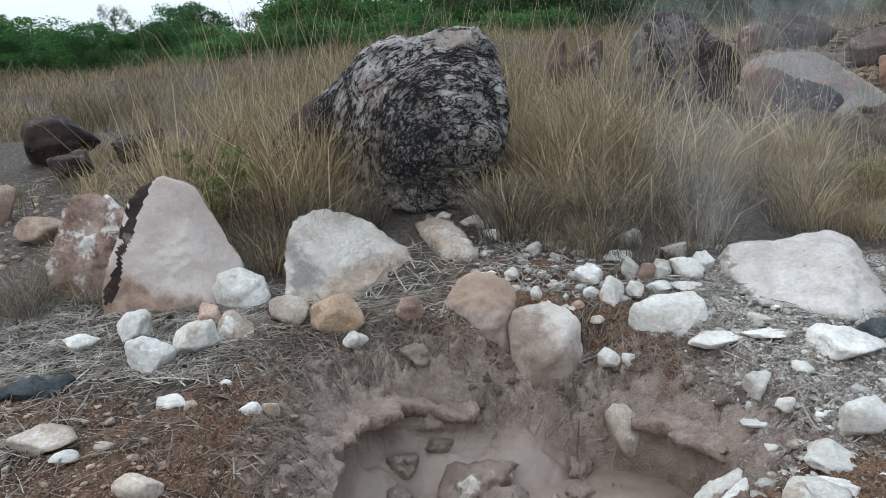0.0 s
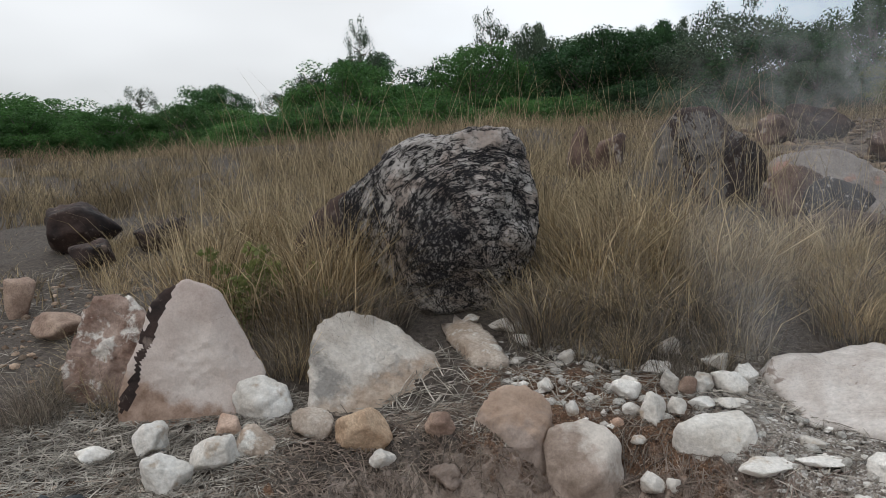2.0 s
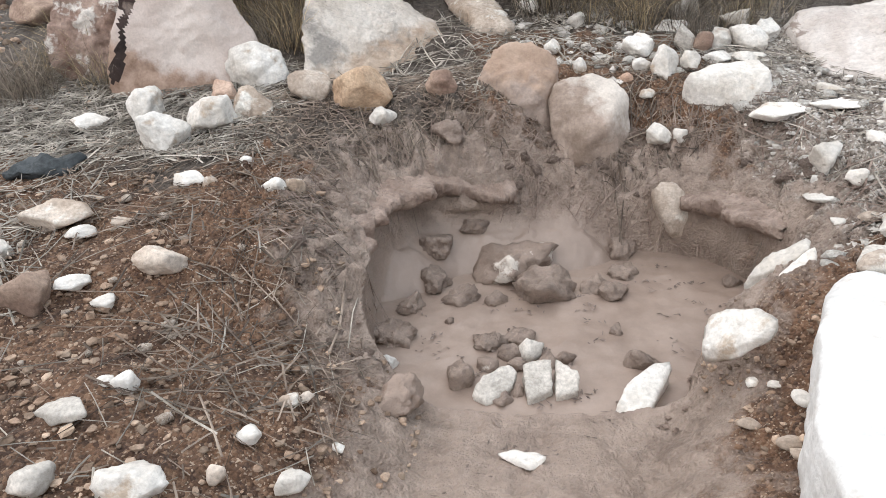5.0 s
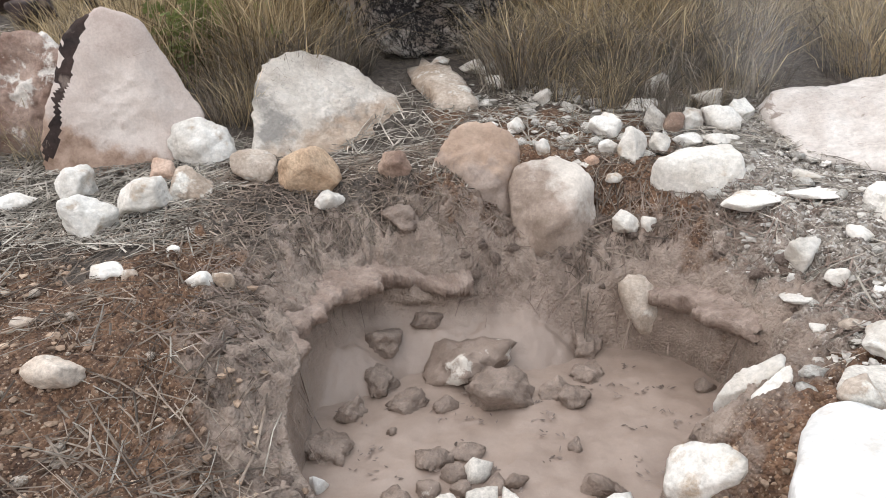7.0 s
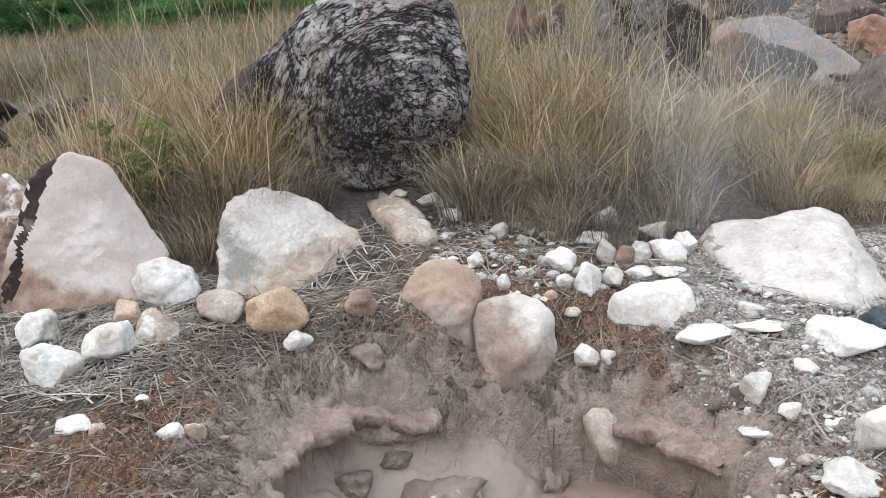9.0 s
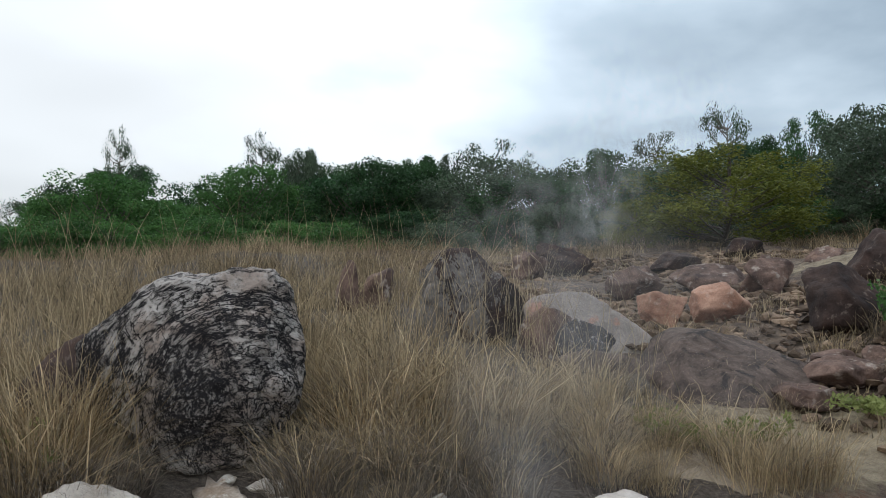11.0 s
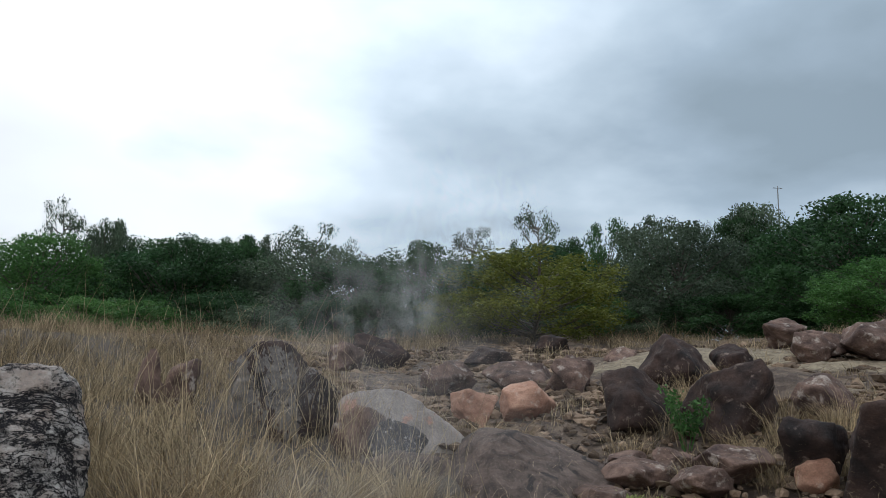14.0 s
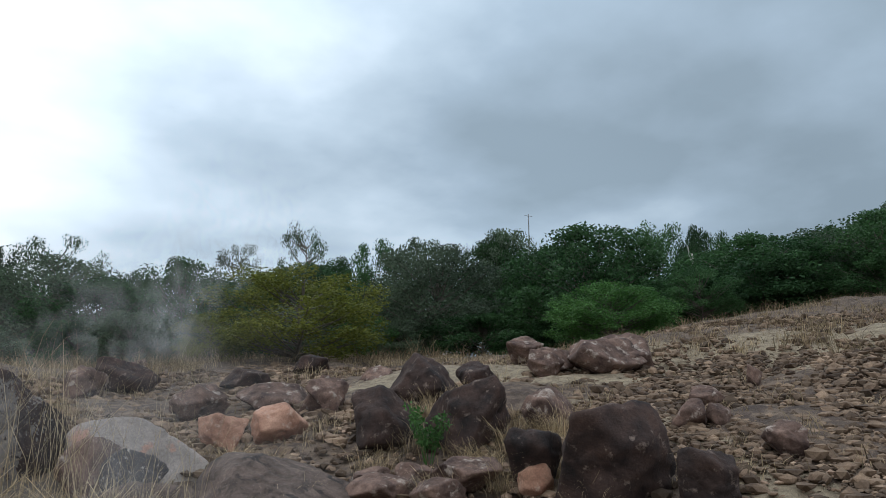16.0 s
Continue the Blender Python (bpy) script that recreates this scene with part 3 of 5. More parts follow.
def build_ground():
    xs, ys = spaced(-1.6, 1.9, .0095, 700, 1.05), spaced(.9, 3.7, .0095, 700, 1.05)
    X, Y = np.meshgrid(xs, ys)
    near = np.exp(-np.clip(np.hypot(X - .3, Y - 2.6) - 2, 0, 50) / 3)
    d = pool_edge(X, Y)
    mud = np.clip(1.05 - d / .42, 0, 1) * (1 - .25 * sm(.72, 1.05, X)) * (1 - .4 * sm(-.6, -.95, X))
    Z = ground_height(X, Y)
    rim = np.exp(-((d - .09) / .13) ** 2) * sm(1.7, 2.2, Y)
    Z = Z + near * (.013 * field(X, Y, .5, 1) + .006 * field(X, Y, .12, 2, 3)) + near * rim * (.018 * np.abs(field(X, Y, .30, 3, 4)) + .008 * np.abs(field(X, Y, .09, 6, 3)) - .01)
    clod = sm(.45, .15, np.abs(d - .22)) * sm(1.7, 2.1, Y) * sm(-.03, .06, d)
    Z = Z + near * clod * (.024 * np.abs(field(X, Y, .16, 7, 4)) + .012 * np.abs(field(X, Y, .06, 16, 3)))
    Z = Z + (1 - near) * (.05 * field(X, Y, 2.2, 4) + .10 * field(X, Y, 8, 5)) * np.clip(np.hypot(X, Y) / 10, 0, 1)
    # crumbled mud along the banks, grit and clods on the soil
    crumb = (np.hypot(X - .2, Y - 2.4) < 1.9) & ((d > -.02) | (Y < 1.9))
    at = np.stack([X[crumb], Y[crumb], Z[crumb]], 1)
    rid = np.array([noise.ridged_multi_fractal(Vector(p) * 10, .9, 2.1, 3, .9, 2.0) for p in at])
    fin = np.array([noise.fractal(Vector(p) * 27, .8, 2.1, 2) for p in at])
    wetness = sm(.55, .12, d[crumb]) * sm(1.5, 2.0, Y[crumb])
    Z[crumb] += np.maximum(sm(0, .05, d[crumb]), .35 * sm(1.9, 1.75, Y[crumb])) * (wetness * (.026 * (rid - 1.1) + .012 * fin) + (1 - wetness) * .007 * fin)
    # the crusted rim leans out over the pool
    gx, gy = (pool_edge(X + .01, Y) - d) / .01, (pool_edge(X, Y + .01) - d) / .01
    side = np.clip(sm(.2, -.05, X) + sm(.7, .9, X), 0, 1)
    lean = side * sm(.0, .03, d) * sm(.20, .05, d) * sm(1.9, 2.3, Y) * (.040 + .018 * field(X, Y, .30, 15, 2))
    X, Y = X - gx * lean, Y - gy * lean
    h, w = X.shape
    verts = np.stack([X, Y, Z], -1).reshape(-1, 3)
    i = np.arange(h * w).reshape(h, w)
    faces = np.stack([i[:-1, :-1], i[:-1, 1:], i[1:, 1:], i[1:, :-1]], -1).reshape(-1, 4)
    ob = mesh_object("ground", verts, faces.tolist(), ground_material())
    zones = {
        "mud": mud,
        "liquid": sm(.03, -.06, d) * (1 - .75 * sm(1.95, 1.8, Y)),
        "grit": sm(.75, 1.25, X) * sm(2.0, 2.5, Y) * sm(4.3, 3.7, Y) * sm(4, 2.4, X),
        "litter": np.maximum(.45 * sm(-1.7, -2.4, X) * sm(3, 4, Y) + sm(2.6, 2.9, Y + .2 * field(X, Y, .8, 8)) * sm(.2, -.3, X), sm(3.6, 4.3, Y) * sm(4.5, 3, X) * sm(-2.2, -1.6, X)) * sm(30, 12, Y),
        "pale": sm(0, 1.0, X - 8.6 - .62 * (6.66 - Y)) * sm(11.5, 9, Y) * sm(15.5, 13.5, X + .4 * (Y - 5)) + sm(.6, .25, np.abs(X - 6.9 - .6 * (Y - 3.0))) * sm(1.5, 2.4, Y) * sm(6.5, 5.0, Y) + sm(2.6, 3.2, X) * sm(6.2, 5, Y) * sm(3.6, 4.4, Y) * sm(5.5, 4.5, X) * .8,
        "rust": np.maximum(sm(3.0, 4.2, X), sm(8, 12, Y) * sm(0, 4, X)),
    }
    for name, values in zones.items():
        a = ob.data.attributes.new(name, "FLOAT", "POINT")
        a.data.foreach_set("value", values.reshape(-1).astype(np.float32))
    return tagged(ob, "brown soil hillside with grey mud and pale grit round the pool", "ground", kind="structure")


def build_mud():
    xs, ys = np.arange(-.75, 1.15, .014), np.arange(1.0, 3.3, .014)
    X, Y = np.meshgrid(xs, ys)
    Z = MUD_LEVEL + .006 * field(X, Y, .35, 11, 3) + .004 * np.clip(field(X, Y, .10, 12, 3) - .35, 0, 1)
    h, w = X.shape
    i = np.arange(h * w).reshape(h, w)
    faces = np.stack([i[:-1, :-1], i[:-1, 1:], i[1:, 1:], i[1:, :-1]], -1).reshape(-1, 4)
    ob = mesh_object("mud", np.stack([X, Y, Z], -1).reshape(-1, 3), faces.tolist(),
                     material("liquid_mud", (.232, .170, .136), (.30, .228, .187), 5, .42, .22, 22, vary=0, grain=.04))
    return tagged(ob, "smooth grey-brown boiling mud filling the pool", "mud pool", kind="structure")


build_ground()
build_mud()

# ---- rocks that stand out ----
def deep(front, back, drop=0.0):
    """Front corners and the same ones pushed back along the view, for a rock's far side."""
    return front + [(x * .96 + .04 * front[0][0], y + back, z - drop) for x, y, z in front]


def taper(front, back):
    """Front corners with a smaller far side, so that the front face gives the outline."""
    c = np.mean(front, axis=0)
    return front + [(c[0] + (x - c[0]) * .55, y + back, c[2] - .12 + (z - c[2]) * .7) for x, y, z in front]


hull_rock("boulder", deep([(-.58, 4.86, 1.94), (-.38, 4.84, 2.04), (-.11, 4.85, 2.03), (.09, 4.85, 2.07), (.24, 4.88, 2.02), (.31, 4.88, 1.83), (.37, 4.86, 1.60), (.37, 4.80, 1.40), (.30, 4.78, 1.18), (.19, 4.74, 1.05),
                      (.02, 4.66, .93), (-.24, 4.64, .92), (-.47, 4.70, .98), (-.62, 4.82, 1.20), (-.76, 4.9, 1.40), (-.30, 4.54, 1.38), (.05, 4.54, 1.60), (-.72, 4.9, 1.72)], .75) + [(-.98, 5.1, 1.62), (-.92, 5.15, 1.30)],
          BOULDER, "large black boulder with a white cracked crust, in dry grass", 44, 6, .05, 2, layers=0,
          patch=lambda p: .07 * (1 - ((p[0] + .26) / .34) ** 2 - ((p[2] - 1.34) / .36) ** 2) if ((p[0] + .26) / .34) ** 2 + ((p[2] - 1.34) / .36) ** 2 < 1
          else .05 * min(1.0, max(0.0, (-.70 - p[0]) / .10)) - .09 * min(1.0, max(0.0, (p[2] - 1.90) / .12, 1 - abs(p[0] + .50) / .07)))
# dark stripe down the left edge: the side face's shade, put into the colour
hull_rock("rock", taper([(-1.74, 3.42, .50), (-1.72, 3.44, .75), (-1.66, 3.50, .96), (-1.61, 3.54, 1.13), (-1.52, 3.58, 1.25), (-1.42, 3.60, 1.285), (-1.34, 3.60, 1.265), (-1.25, 3.62, 1.10), (-1.06, 3.64, .82),
                   (-1.10, 3.56, .66), (-1.21, 3.48, .60), (-1.45, 3.42, .58)], .32), PINK_FACE, "upright triangular rock with a smooth pale pink face", 60, 6, .016, 4, "rock",
          second=STONE["dark"], test=lambda p, n, w: abs(p.x + 1.70 - .31 * (p.z - .72) + .5 * w) < .035 + .8 * w and p.z > .66,
          patch=lambda p: .83 - .45 * (p[0] + 1.66) - p[2] + .02 * math.sin(14 * p[0]))
hull_rock("rock", taper([(-2.09, 3.72, .93), (-2.05, 3.74, 1.08), (-1.95, 3.76, 1.18), (-1.80, 3.76, 1.18), (-1.70, 3.74, 1.10), (-1.70, 3.70, .80), (-1.80, 3.66, .60), (-2.05, 3.68, .60), (-2.12, 3.70, .75)], .30),
          STONE["lichen"], "upright reddish rock crusted with pale lichen", 40, 5, .04, 5, "rock")
hull_rock("rock", [(-.90, 3.83, .91), (-.88, 3.96, 1.0), (-.76, 4.12, 1.04), (-.60, 4.18, 1.01), (-.44, 4.16, .91), (-.26, 4.12, .80), (-.22, 4.04, .73), (-.25, 3.93, .66), (-.39, 3.74, .60), (-.50, 3.62, .57),
                   (-.66, 3.53, .57), (-.83, 3.51, .66), (-.87, 3.67, .81), (-.80, 3.62, .45), (-.45, 3.75, .45), (-.25, 4.05, .5), (-.5, 4.4, .8), (-.85, 4.4, .8), (-.3, 4.35, .65)], LICHEN_WHITE,
          "pale wedge-shaped rock with grey lichen and a dark hollow", 46, 6, .026, 6, "rock",
          patch=lambda p: .7 * (.71 + .22 * (p[0] + .65) - p[2] + .012 * math.sin(11 * p[0])))
hull_rock("rock", [(1.43, 3.81, 0.78), (1.52, 3.91, 0.83), (1.80, 3.97, 0.86), (2.10, 4.02, 0.88), (2.18, 3.96, 0.85), (2.12, 3.73, 0.78), (2.15, 3.63, 0.68), (2.07, 3.33, 0.63), (1.83, 3.22, 0.61), (1.66, 3.31, 0.62), (1.47, 3.41, 0.64), (1.42, 3.72, 0.70),
                   (2.0, 3.55, .80), (2.07, 3.35, 0.42), (1.83, 3.24, 0.40), (1.66, 3.33, 0.41), (1.47, 3.43, 0.43), (1.42, 3.74, 0.49), (1.5, 4.4, .6), (2.4, 4.5, .6)],
          material("pinkish_white_rock", (.50, .43, .385), (.68, .62, .575), 4, .9, 1.0, 26, (.30, .24, .205), 6, .61, .66, distort=1.2, grain=.15), "broad pinkish white cracked rock lying low", 40, 6, .03, 8, "rock")
hull_rock("rock", [(0.83, 3.24, 0.69), (0.95, 3.33, 0.71), (1.16, 3.37, 0.72), (1.18, 3.25, 0.69), (1.18, 3.22, 0.60), (1.09, 3.17, 0.58), (0.97, 3.19, 0.55), (0.87, 3.26, 0.57), (1.18, 3.25, 0.44), (1.09, 3.20, 0.41), (0.97, 3.22, 0.38), (0.87, 3.29, 0.40), (0.83, 3.34, 0.49), (0.95, 3.43, 0.51), (1.16, 3.47, 0.52), (1.18, 3.35, 0.49)],
          STONE["white"], "flat white slab of rock bedded in grit", 30, 5, .008, 9, "rock")
hull_rock("rock", [(-.27, 4.60, .90), (-.15, 4.60, .95), (-.01, 4.40, .92), (.17, 4.00, .80), (.13, 3.92, .70), (-.01, 3.92, .70), (-.22, 4.30, .84), (-.1, 4.1, .86)],
          STONE["tan"], "narrow crusted slab running down below the boulder", 22, 4, .014, 10, "rock")
# faces turned to +x, the top and a slanting stripe take the darker material
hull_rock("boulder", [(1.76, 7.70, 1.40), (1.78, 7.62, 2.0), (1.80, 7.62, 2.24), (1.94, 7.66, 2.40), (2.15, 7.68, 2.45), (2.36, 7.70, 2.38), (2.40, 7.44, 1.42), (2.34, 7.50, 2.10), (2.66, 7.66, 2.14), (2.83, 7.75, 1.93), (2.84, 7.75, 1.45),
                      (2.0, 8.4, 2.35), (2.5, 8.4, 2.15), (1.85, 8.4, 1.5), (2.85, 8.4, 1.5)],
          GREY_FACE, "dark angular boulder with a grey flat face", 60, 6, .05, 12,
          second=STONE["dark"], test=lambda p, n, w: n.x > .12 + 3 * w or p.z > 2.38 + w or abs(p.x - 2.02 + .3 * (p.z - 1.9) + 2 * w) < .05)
hull_rock("boulder", [(2.70, 7.45, 1.88), (2.94, 7.50, 1.99), (3.37, 7.40, 2.03), (3.54, 7.36, 1.95), (3.94, 7.25, 1.66), (4.20, 7.15, 1.42), (4.20, 7.05, 1.20), (3.85, 6.95, 1.15), (3.0, 7.1, 1.4), (2.75, 7.3, 1.4), (3.3, 8.1, 1.85), (4.0, 7.9, 1.6)],
          material("pale_grey_pink_rock", (.17, .145, .13), (.31, .27, .245), 3, .9, .6, 30, (.30, .18, .14), 3.4, .58, .66), "long pale grey-pink sloping boulder", 24, 5, .03, 13)
hull_rock("boulder", taper([(2.48, 6.80, 1.66), (2.58, 6.82, 1.79), (2.70, 6.84, 1.85), (2.90, 6.84, 1.82), (3.05, 6.82, 1.70), (3.0, 6.75, 1.40), (2.60, 6.72, 1.35)], .4),
          STONE["red"], "rounded rusty brown rock in the dry grass", 20, 5, .035, 22)
hull_rock("boulder", taper([(2.72, 6.58, 1.60), (2.80, 6.60, 1.69), (2.96, 6.62, 1.73), (3.26, 6.62, 1.69), (3.37, 6.60, 1.55), (3.28, 6.55, 1.44), (2.95, 6.5, 1.36), (2.76, 6.54, 1.42)], .34),
          BLACK_CRUST, "rounded black rock lying on the brown slab", 18, 5, .03, 23)
hull_rock("boulder", taper([(2.40, 6.40, 1.22), (2.60, 6.42, 1.41), (3.03, 6.44, 1.46), (3.56, 6.44, 1.40), (3.73, 6.40, 1.25), (3.6, 6.3, 1.05), (2.5, 6.3, 1.05)], .4),
          BANDED, "long brown slab of rock behind the grass", 20, 5, .03, 24)
hull_rock("boulder", deep([(3.42, 5.90, 1.30), (3.75, 6.10, 1.60), (4.05, 6.20, 1.68), (4.42, 6.10, 1.60), (4.85, 5.60, 1.32), (4.60, 5.35, 1.02), (3.83, 5.30, .98), (3.30, 5.55, 1.05)], .6),
          BANDED, "long dark brown slab with a smooth banded top", 22, 5, .03, 14, layers=.012)
hull_rock("boulder", taper([(-0.037, 3.393, 0.615), (-0.010, 3.415, 0.733), (0.059, 3.447, 0.786), (0.134, 3.457, 0.802), (0.209, 3.457, 0.797), (0.305, 3.425, 0.765), (0.337, 3.383, 0.647), (0.315, 3.329, 0.487), (0.273, 3.265, 0.338), (0.059, 3.244, 0.317), (-0.037, 3.308, 0.445), (0.123, 3.255, 0.573), (0.230, 3.287, 0.637)], .24),
          material("warm_brown_rock", (.25, .17, .125), (.40, .29, .22), 5, .85, .6, 45, (.30, .235, .20), 4, .5, .6, grain=.12, patch=((.25, .19, .155), (.34, .27, .23))), "rounded brown boulder caked with mud above the pool", 24, 5, .030, 21,
          patch=lambda p: .6 * (.62 - .15 * (p[0] - .1) - p[2] + .03 * math.sin(17 * p[0])))
hull_rock("boulder", taper([(0.270, 3.268, 0.566), (0.291, 3.289, 0.661), (0.428, 3.321, 0.687), (0.554, 3.310, 0.661), (0.612, 3.279, 0.587), (0.628, 3.237, 0.440), (0.575, 3.163, 0.313), (0.449, 3.121, 0.261), (0.344, 3.142, 0.292), (0.291, 3.195, 0.419), (0.417, 3.079, 0.461), (0.512, 3.100, 0.524)], .22),
          material("smooth_pale_rock", (.45, .39, .34), (.63, .57, .51), 3, .85, .7, 40, (.70, .66, .61), 2.2, .5, .6, grain=.14, patch=((.22, .165, .13), (.34, .265, .22))), "smooth pale boulder standing at the pool's edge", 60, 5, .012, 15,
          patch=lambda p: .45 * (.63 - .85 * (p[0] - .42) - p[2] + .02 * math.sin(21 * p[0])))
hull_rock("boulder", [(.94, 1.91, .43), (.97, 1.89, .48), (1.04, 1.80, .48), (1.75, 1.15, .56), (1.5, .55, .54), (.60, .75, .46), (.64, 1.22, .46), (.70, 1.40, .46), (.79, 1.60, .46), (.86, 1.76, .46),
                      (.95, 1.93, .22), (.64, 1.25, .22), (.60, .75, .22), (1.5, .55, .2), (1.75, 1.15, .2)],
          material("clean_white_rock", (.55, .535, .515), (.69, .68, .665), 4, .9, .8, 34, (.52, .48, .44), 9, .58, .70, grain=.10), "large white block of rock beside the pool", 60, 6, .020, 16)


def slab(top, thick, mat, label, seed, sharp=40, relief=.006):
    """An angular flat stone under the given top corners."""
    return hull_rock("rock", top + [(x * .97 + .03 * top[0][0], y + .01, z - thick) for x, y, z in top], mat, label, sharp, 4, relief, seed, "rock")


slab([(.79, 2.13, .31), (.85, 2.17, .37), (.965, 2.15, .45), (.955, 2.10, .44), (.90, 2.09, .39), (.84, 2.11, .35)], .08, STONE["white"], "long cracked white stone on the pool's bank", 17, 40)
slab([(.855, 2.06, .365), (.91, 2.09, .40), (.965, 2.10, .445), (.955, 2.05, .425), (.905, 2.02, .378)], .06, STONE["white"], "smaller white stone broken off the long one", 27, 40)
slab([(1.01, 1.96, .46), (1.07, 2.03, .47), (1.15, 2.05, .47), (1.22, 1.95, .47), (1.16, 1.85, .46), (1.05, 1.88, .45)], .12, STONE["grey"], "grey-white slab leaning behind the white block", 37, 40)
slab([(.592, 1.816, .268), (.616, 1.883, .339), (.70, 1.83, .396), (.757, 1.745, .408), (.73, 1.735, .375), (.658, 1.76, .315)], .05, STONE["white"], "flat angular white slab on the pool's bank", 31, 60)
slab([(.37, 1.85, .01), (.424, 1.96, .05), (.516, 2.03, .09), (.578, 2.03, .08), (.53, 1.97, .06), (.48, 1.86, .03), (.43, 1.83, .0)], .09, STONE["white"], "white wedge of rock half sunk in the mud", 32, 50)
slab([(-.04, 1.95, .02), (-.005, 2.0, .055), (.075, 2.05, .06), (.103, 2.035, .05), (.085, 1.975, .03), (.012, 1.91, .01)], .05, STONE["grey"], "flat grey-white stone in the nest of stones in the mud", 33, 60)
slab([(.118, 2.05, .07), (.21, 2.07, .075), (.205, 1.96, .03), (.13, 1.92, .02)], .07, STONE["grey"], "pale grey angular stone in the nest of stones in the mud", 34, 60)
slab([(.222, 2.07, .075), (.292, 2.01, .06), (.283, 1.96, .03), (.215, 1.94, .02)], .07, STONE["grey"], "grey-white angular stone in the nest of stones in the mud", 35, 60)
hull_rock("rock", taper([(.665, 2.98, .28), (.70, 2.99, .32), (.77, 2.99, .32), (.82, 2.98, .26), (.865, 2.97, .15), (.84, 2.96, .06), (.77, 2.95, .08), (.71, 2.96, .18), (.77, 2.92, .20)], .14), STONE["tan"],
          "leaning tan stone smeared with mud on the far bank", 16, 4, .008, 18, "rock")
hull_rock("rock", deep([(2.3, 4.6, .90), (2.7, 4.55, .97), (3.1, 4.3, .88), (3.3, 4.05, .74), (2.9, 4.0, .70), (2.3, 4.25, .76)], .6), material("dull_tan_rock", (.25, .20, .15), (.40, .33, .255), 4, .9, .6, 40), "low tan rock half hidden in straw", 30, 5, .035, 19, "rock")

hull_rock("rock", taper([(-1.205, 3.50, .74), (-1.182, 3.52, .81), (-1.057, 3.53, .826), (-.934, 3.52, .79), (-.905, 3.49, .69), (-.928, 3.46, .60), (-1.015, 3.45, .59), (-1.164, 3.47, .64), (-1.06, 3.40, .72)], .2),
          STONE["white"], "blocky rounded white stone leaning on the triangular rock", 26, 5, .014, 41, "rock")

# ---- loose stones ----
COUNT[0] = 1
stone("pink", -1.16, 3.34, 0.122, 0.103, 0.089, 4)
stone("tan", -0.99, 3.18, 0.178, 0.151, 0.115, 4)
stone("white", -1.13, 3.05, 0.191, 0.162, 0.134, 4)
stone("white", -1.27, 2.89, 0.184, 0.156, 0.135, 4)
stone("white", -1.46, 3.17, 0.140, 0.119, 0.129, 4)
stone("white", -1.69, 3.13, 0.154, 0.131, 0.058, 4)
stone("tan", -0.76, 3.30, 0.177, 0.151, 0.117, 4)
stone("orange", -0.52, 3.22, 0.243, 0.207, 0.166, 4)
stone("white", -0.42, 3.12, 0.119, 0.101, 0.066, 4)
stone("white", -0.89, 2.72, 0.051, 0.043, 0.032, 4)
stone("white", -1.06, 2.58, 0.114, 0.097, 0.041, 4)
stone("tan", -0.98, 2.56, 0.054, 0.046, 0.041, 4)
stone("white", -0.75, 2.54, 0.099, 0.084, 0.046, 4)
stone("tan", -0.67, 2.56, 0.065, 0.055, 0.052, 4)
stone("brown", -0.19, 3.32, 0.126, 0.108, 0.106, 4)
stone("mud", -0.15, 3.12, 0.147, 0.125, 0.077, 4)
stone("tan", -1.41, 2.31, 0.227, 0.193, 0.087, 4)
stone("tan", -0.97, 2.05, 0.141, 0.120, 0.085, 4)
stone("brown", -1.30, 1.89, 0.122, 0.104, 0.109, 4)
stone("white", -1.21, 1.97, 0.092, 0.078, 0.039, 4)
stone("white", -1.10, 1.92, 0.068, 0.058, 0.029, 4)
stone("white", -1.31, 2.23, 0.095, 0.080, 0.039, 4)
stone("tan", -1.19, 2.30, 0.077, 0.066, 0.025, 4)
stone("white", -1.52, 2.10, 0.091, 0.077, 0.067, 4)
stone("white", -0.88, 1.57, 0.056, 0.047, 0.054, 4)
stone("white", -0.94, 1.58, 0.053, 0.045, 0.021, 4)
stone("grey", -0.98, 1.45, 0.124, 0.075, 0.035, 4)
stone("white", -0.56, 1.48, 0.061, 0.052, 0.030, 4)
stone("grey", -0.94, 1.23, 0.086, 0.073, 0.053, 4)
stone("white", -0.74, 1.26, 0.156, 0.099, 0.059, 4)
stone("white", -0.43, 1.38, 0.077, 0.066, 0.047, 4)
stone("tan", -0.59, 1.34, 0.046, 0.039, 0.045, 4)
stone("white", -0.36, 1.54, 0.034, 0.029, 0.021, 4)
stone("tan", -0.46, 1.66, 0.039, 0.033, 0.030, 4)
stone("tan", -0.50, 1.63, 0.053, 0.045, 0.030, 4)
# lumps of stone coated in mud, in and round the pool
lump("muddy", 0.10, 2.81, 0.307, 0.261, 0.145)
lump("mud", 0.24, 2.62, 0.231, 0.196, 0.162)
lump("mud", -0.21, 2.68, 0.133, 0.113, 0.094)
lump("mud", -0.29, 2.53, 0.128, 0.109, 0.090)
lump("mud", -0.09, 2.57, 0.136, 0.116, 0.091)
lump("mud", 0.03, 2.56, 0.093, 0.079, 0.062)
lump("mud", 0.41, 2.67, 0.133, 0.113, 0.082)
lump("mud", 0.55, 2.78, 0.155, 0.132, 0.067)
lump("mud", 0.48, 2.61, 0.124, 0.105, 0.070)
lump("mud", 0.52, 2.15, 0.136, 0.115, 0.092)
lump("mud", -0.32, 2.32, 0.184, 0.156, 0.095)
lump("mud", -0.19, 2.85, 0.170, 0.145, 0.085)
lump("mud", -0.06, 2.94, 0.132, 0.112, 0.062)
lump("mud", 0.46, 2.34, 0.052, 0.044, 0.036)
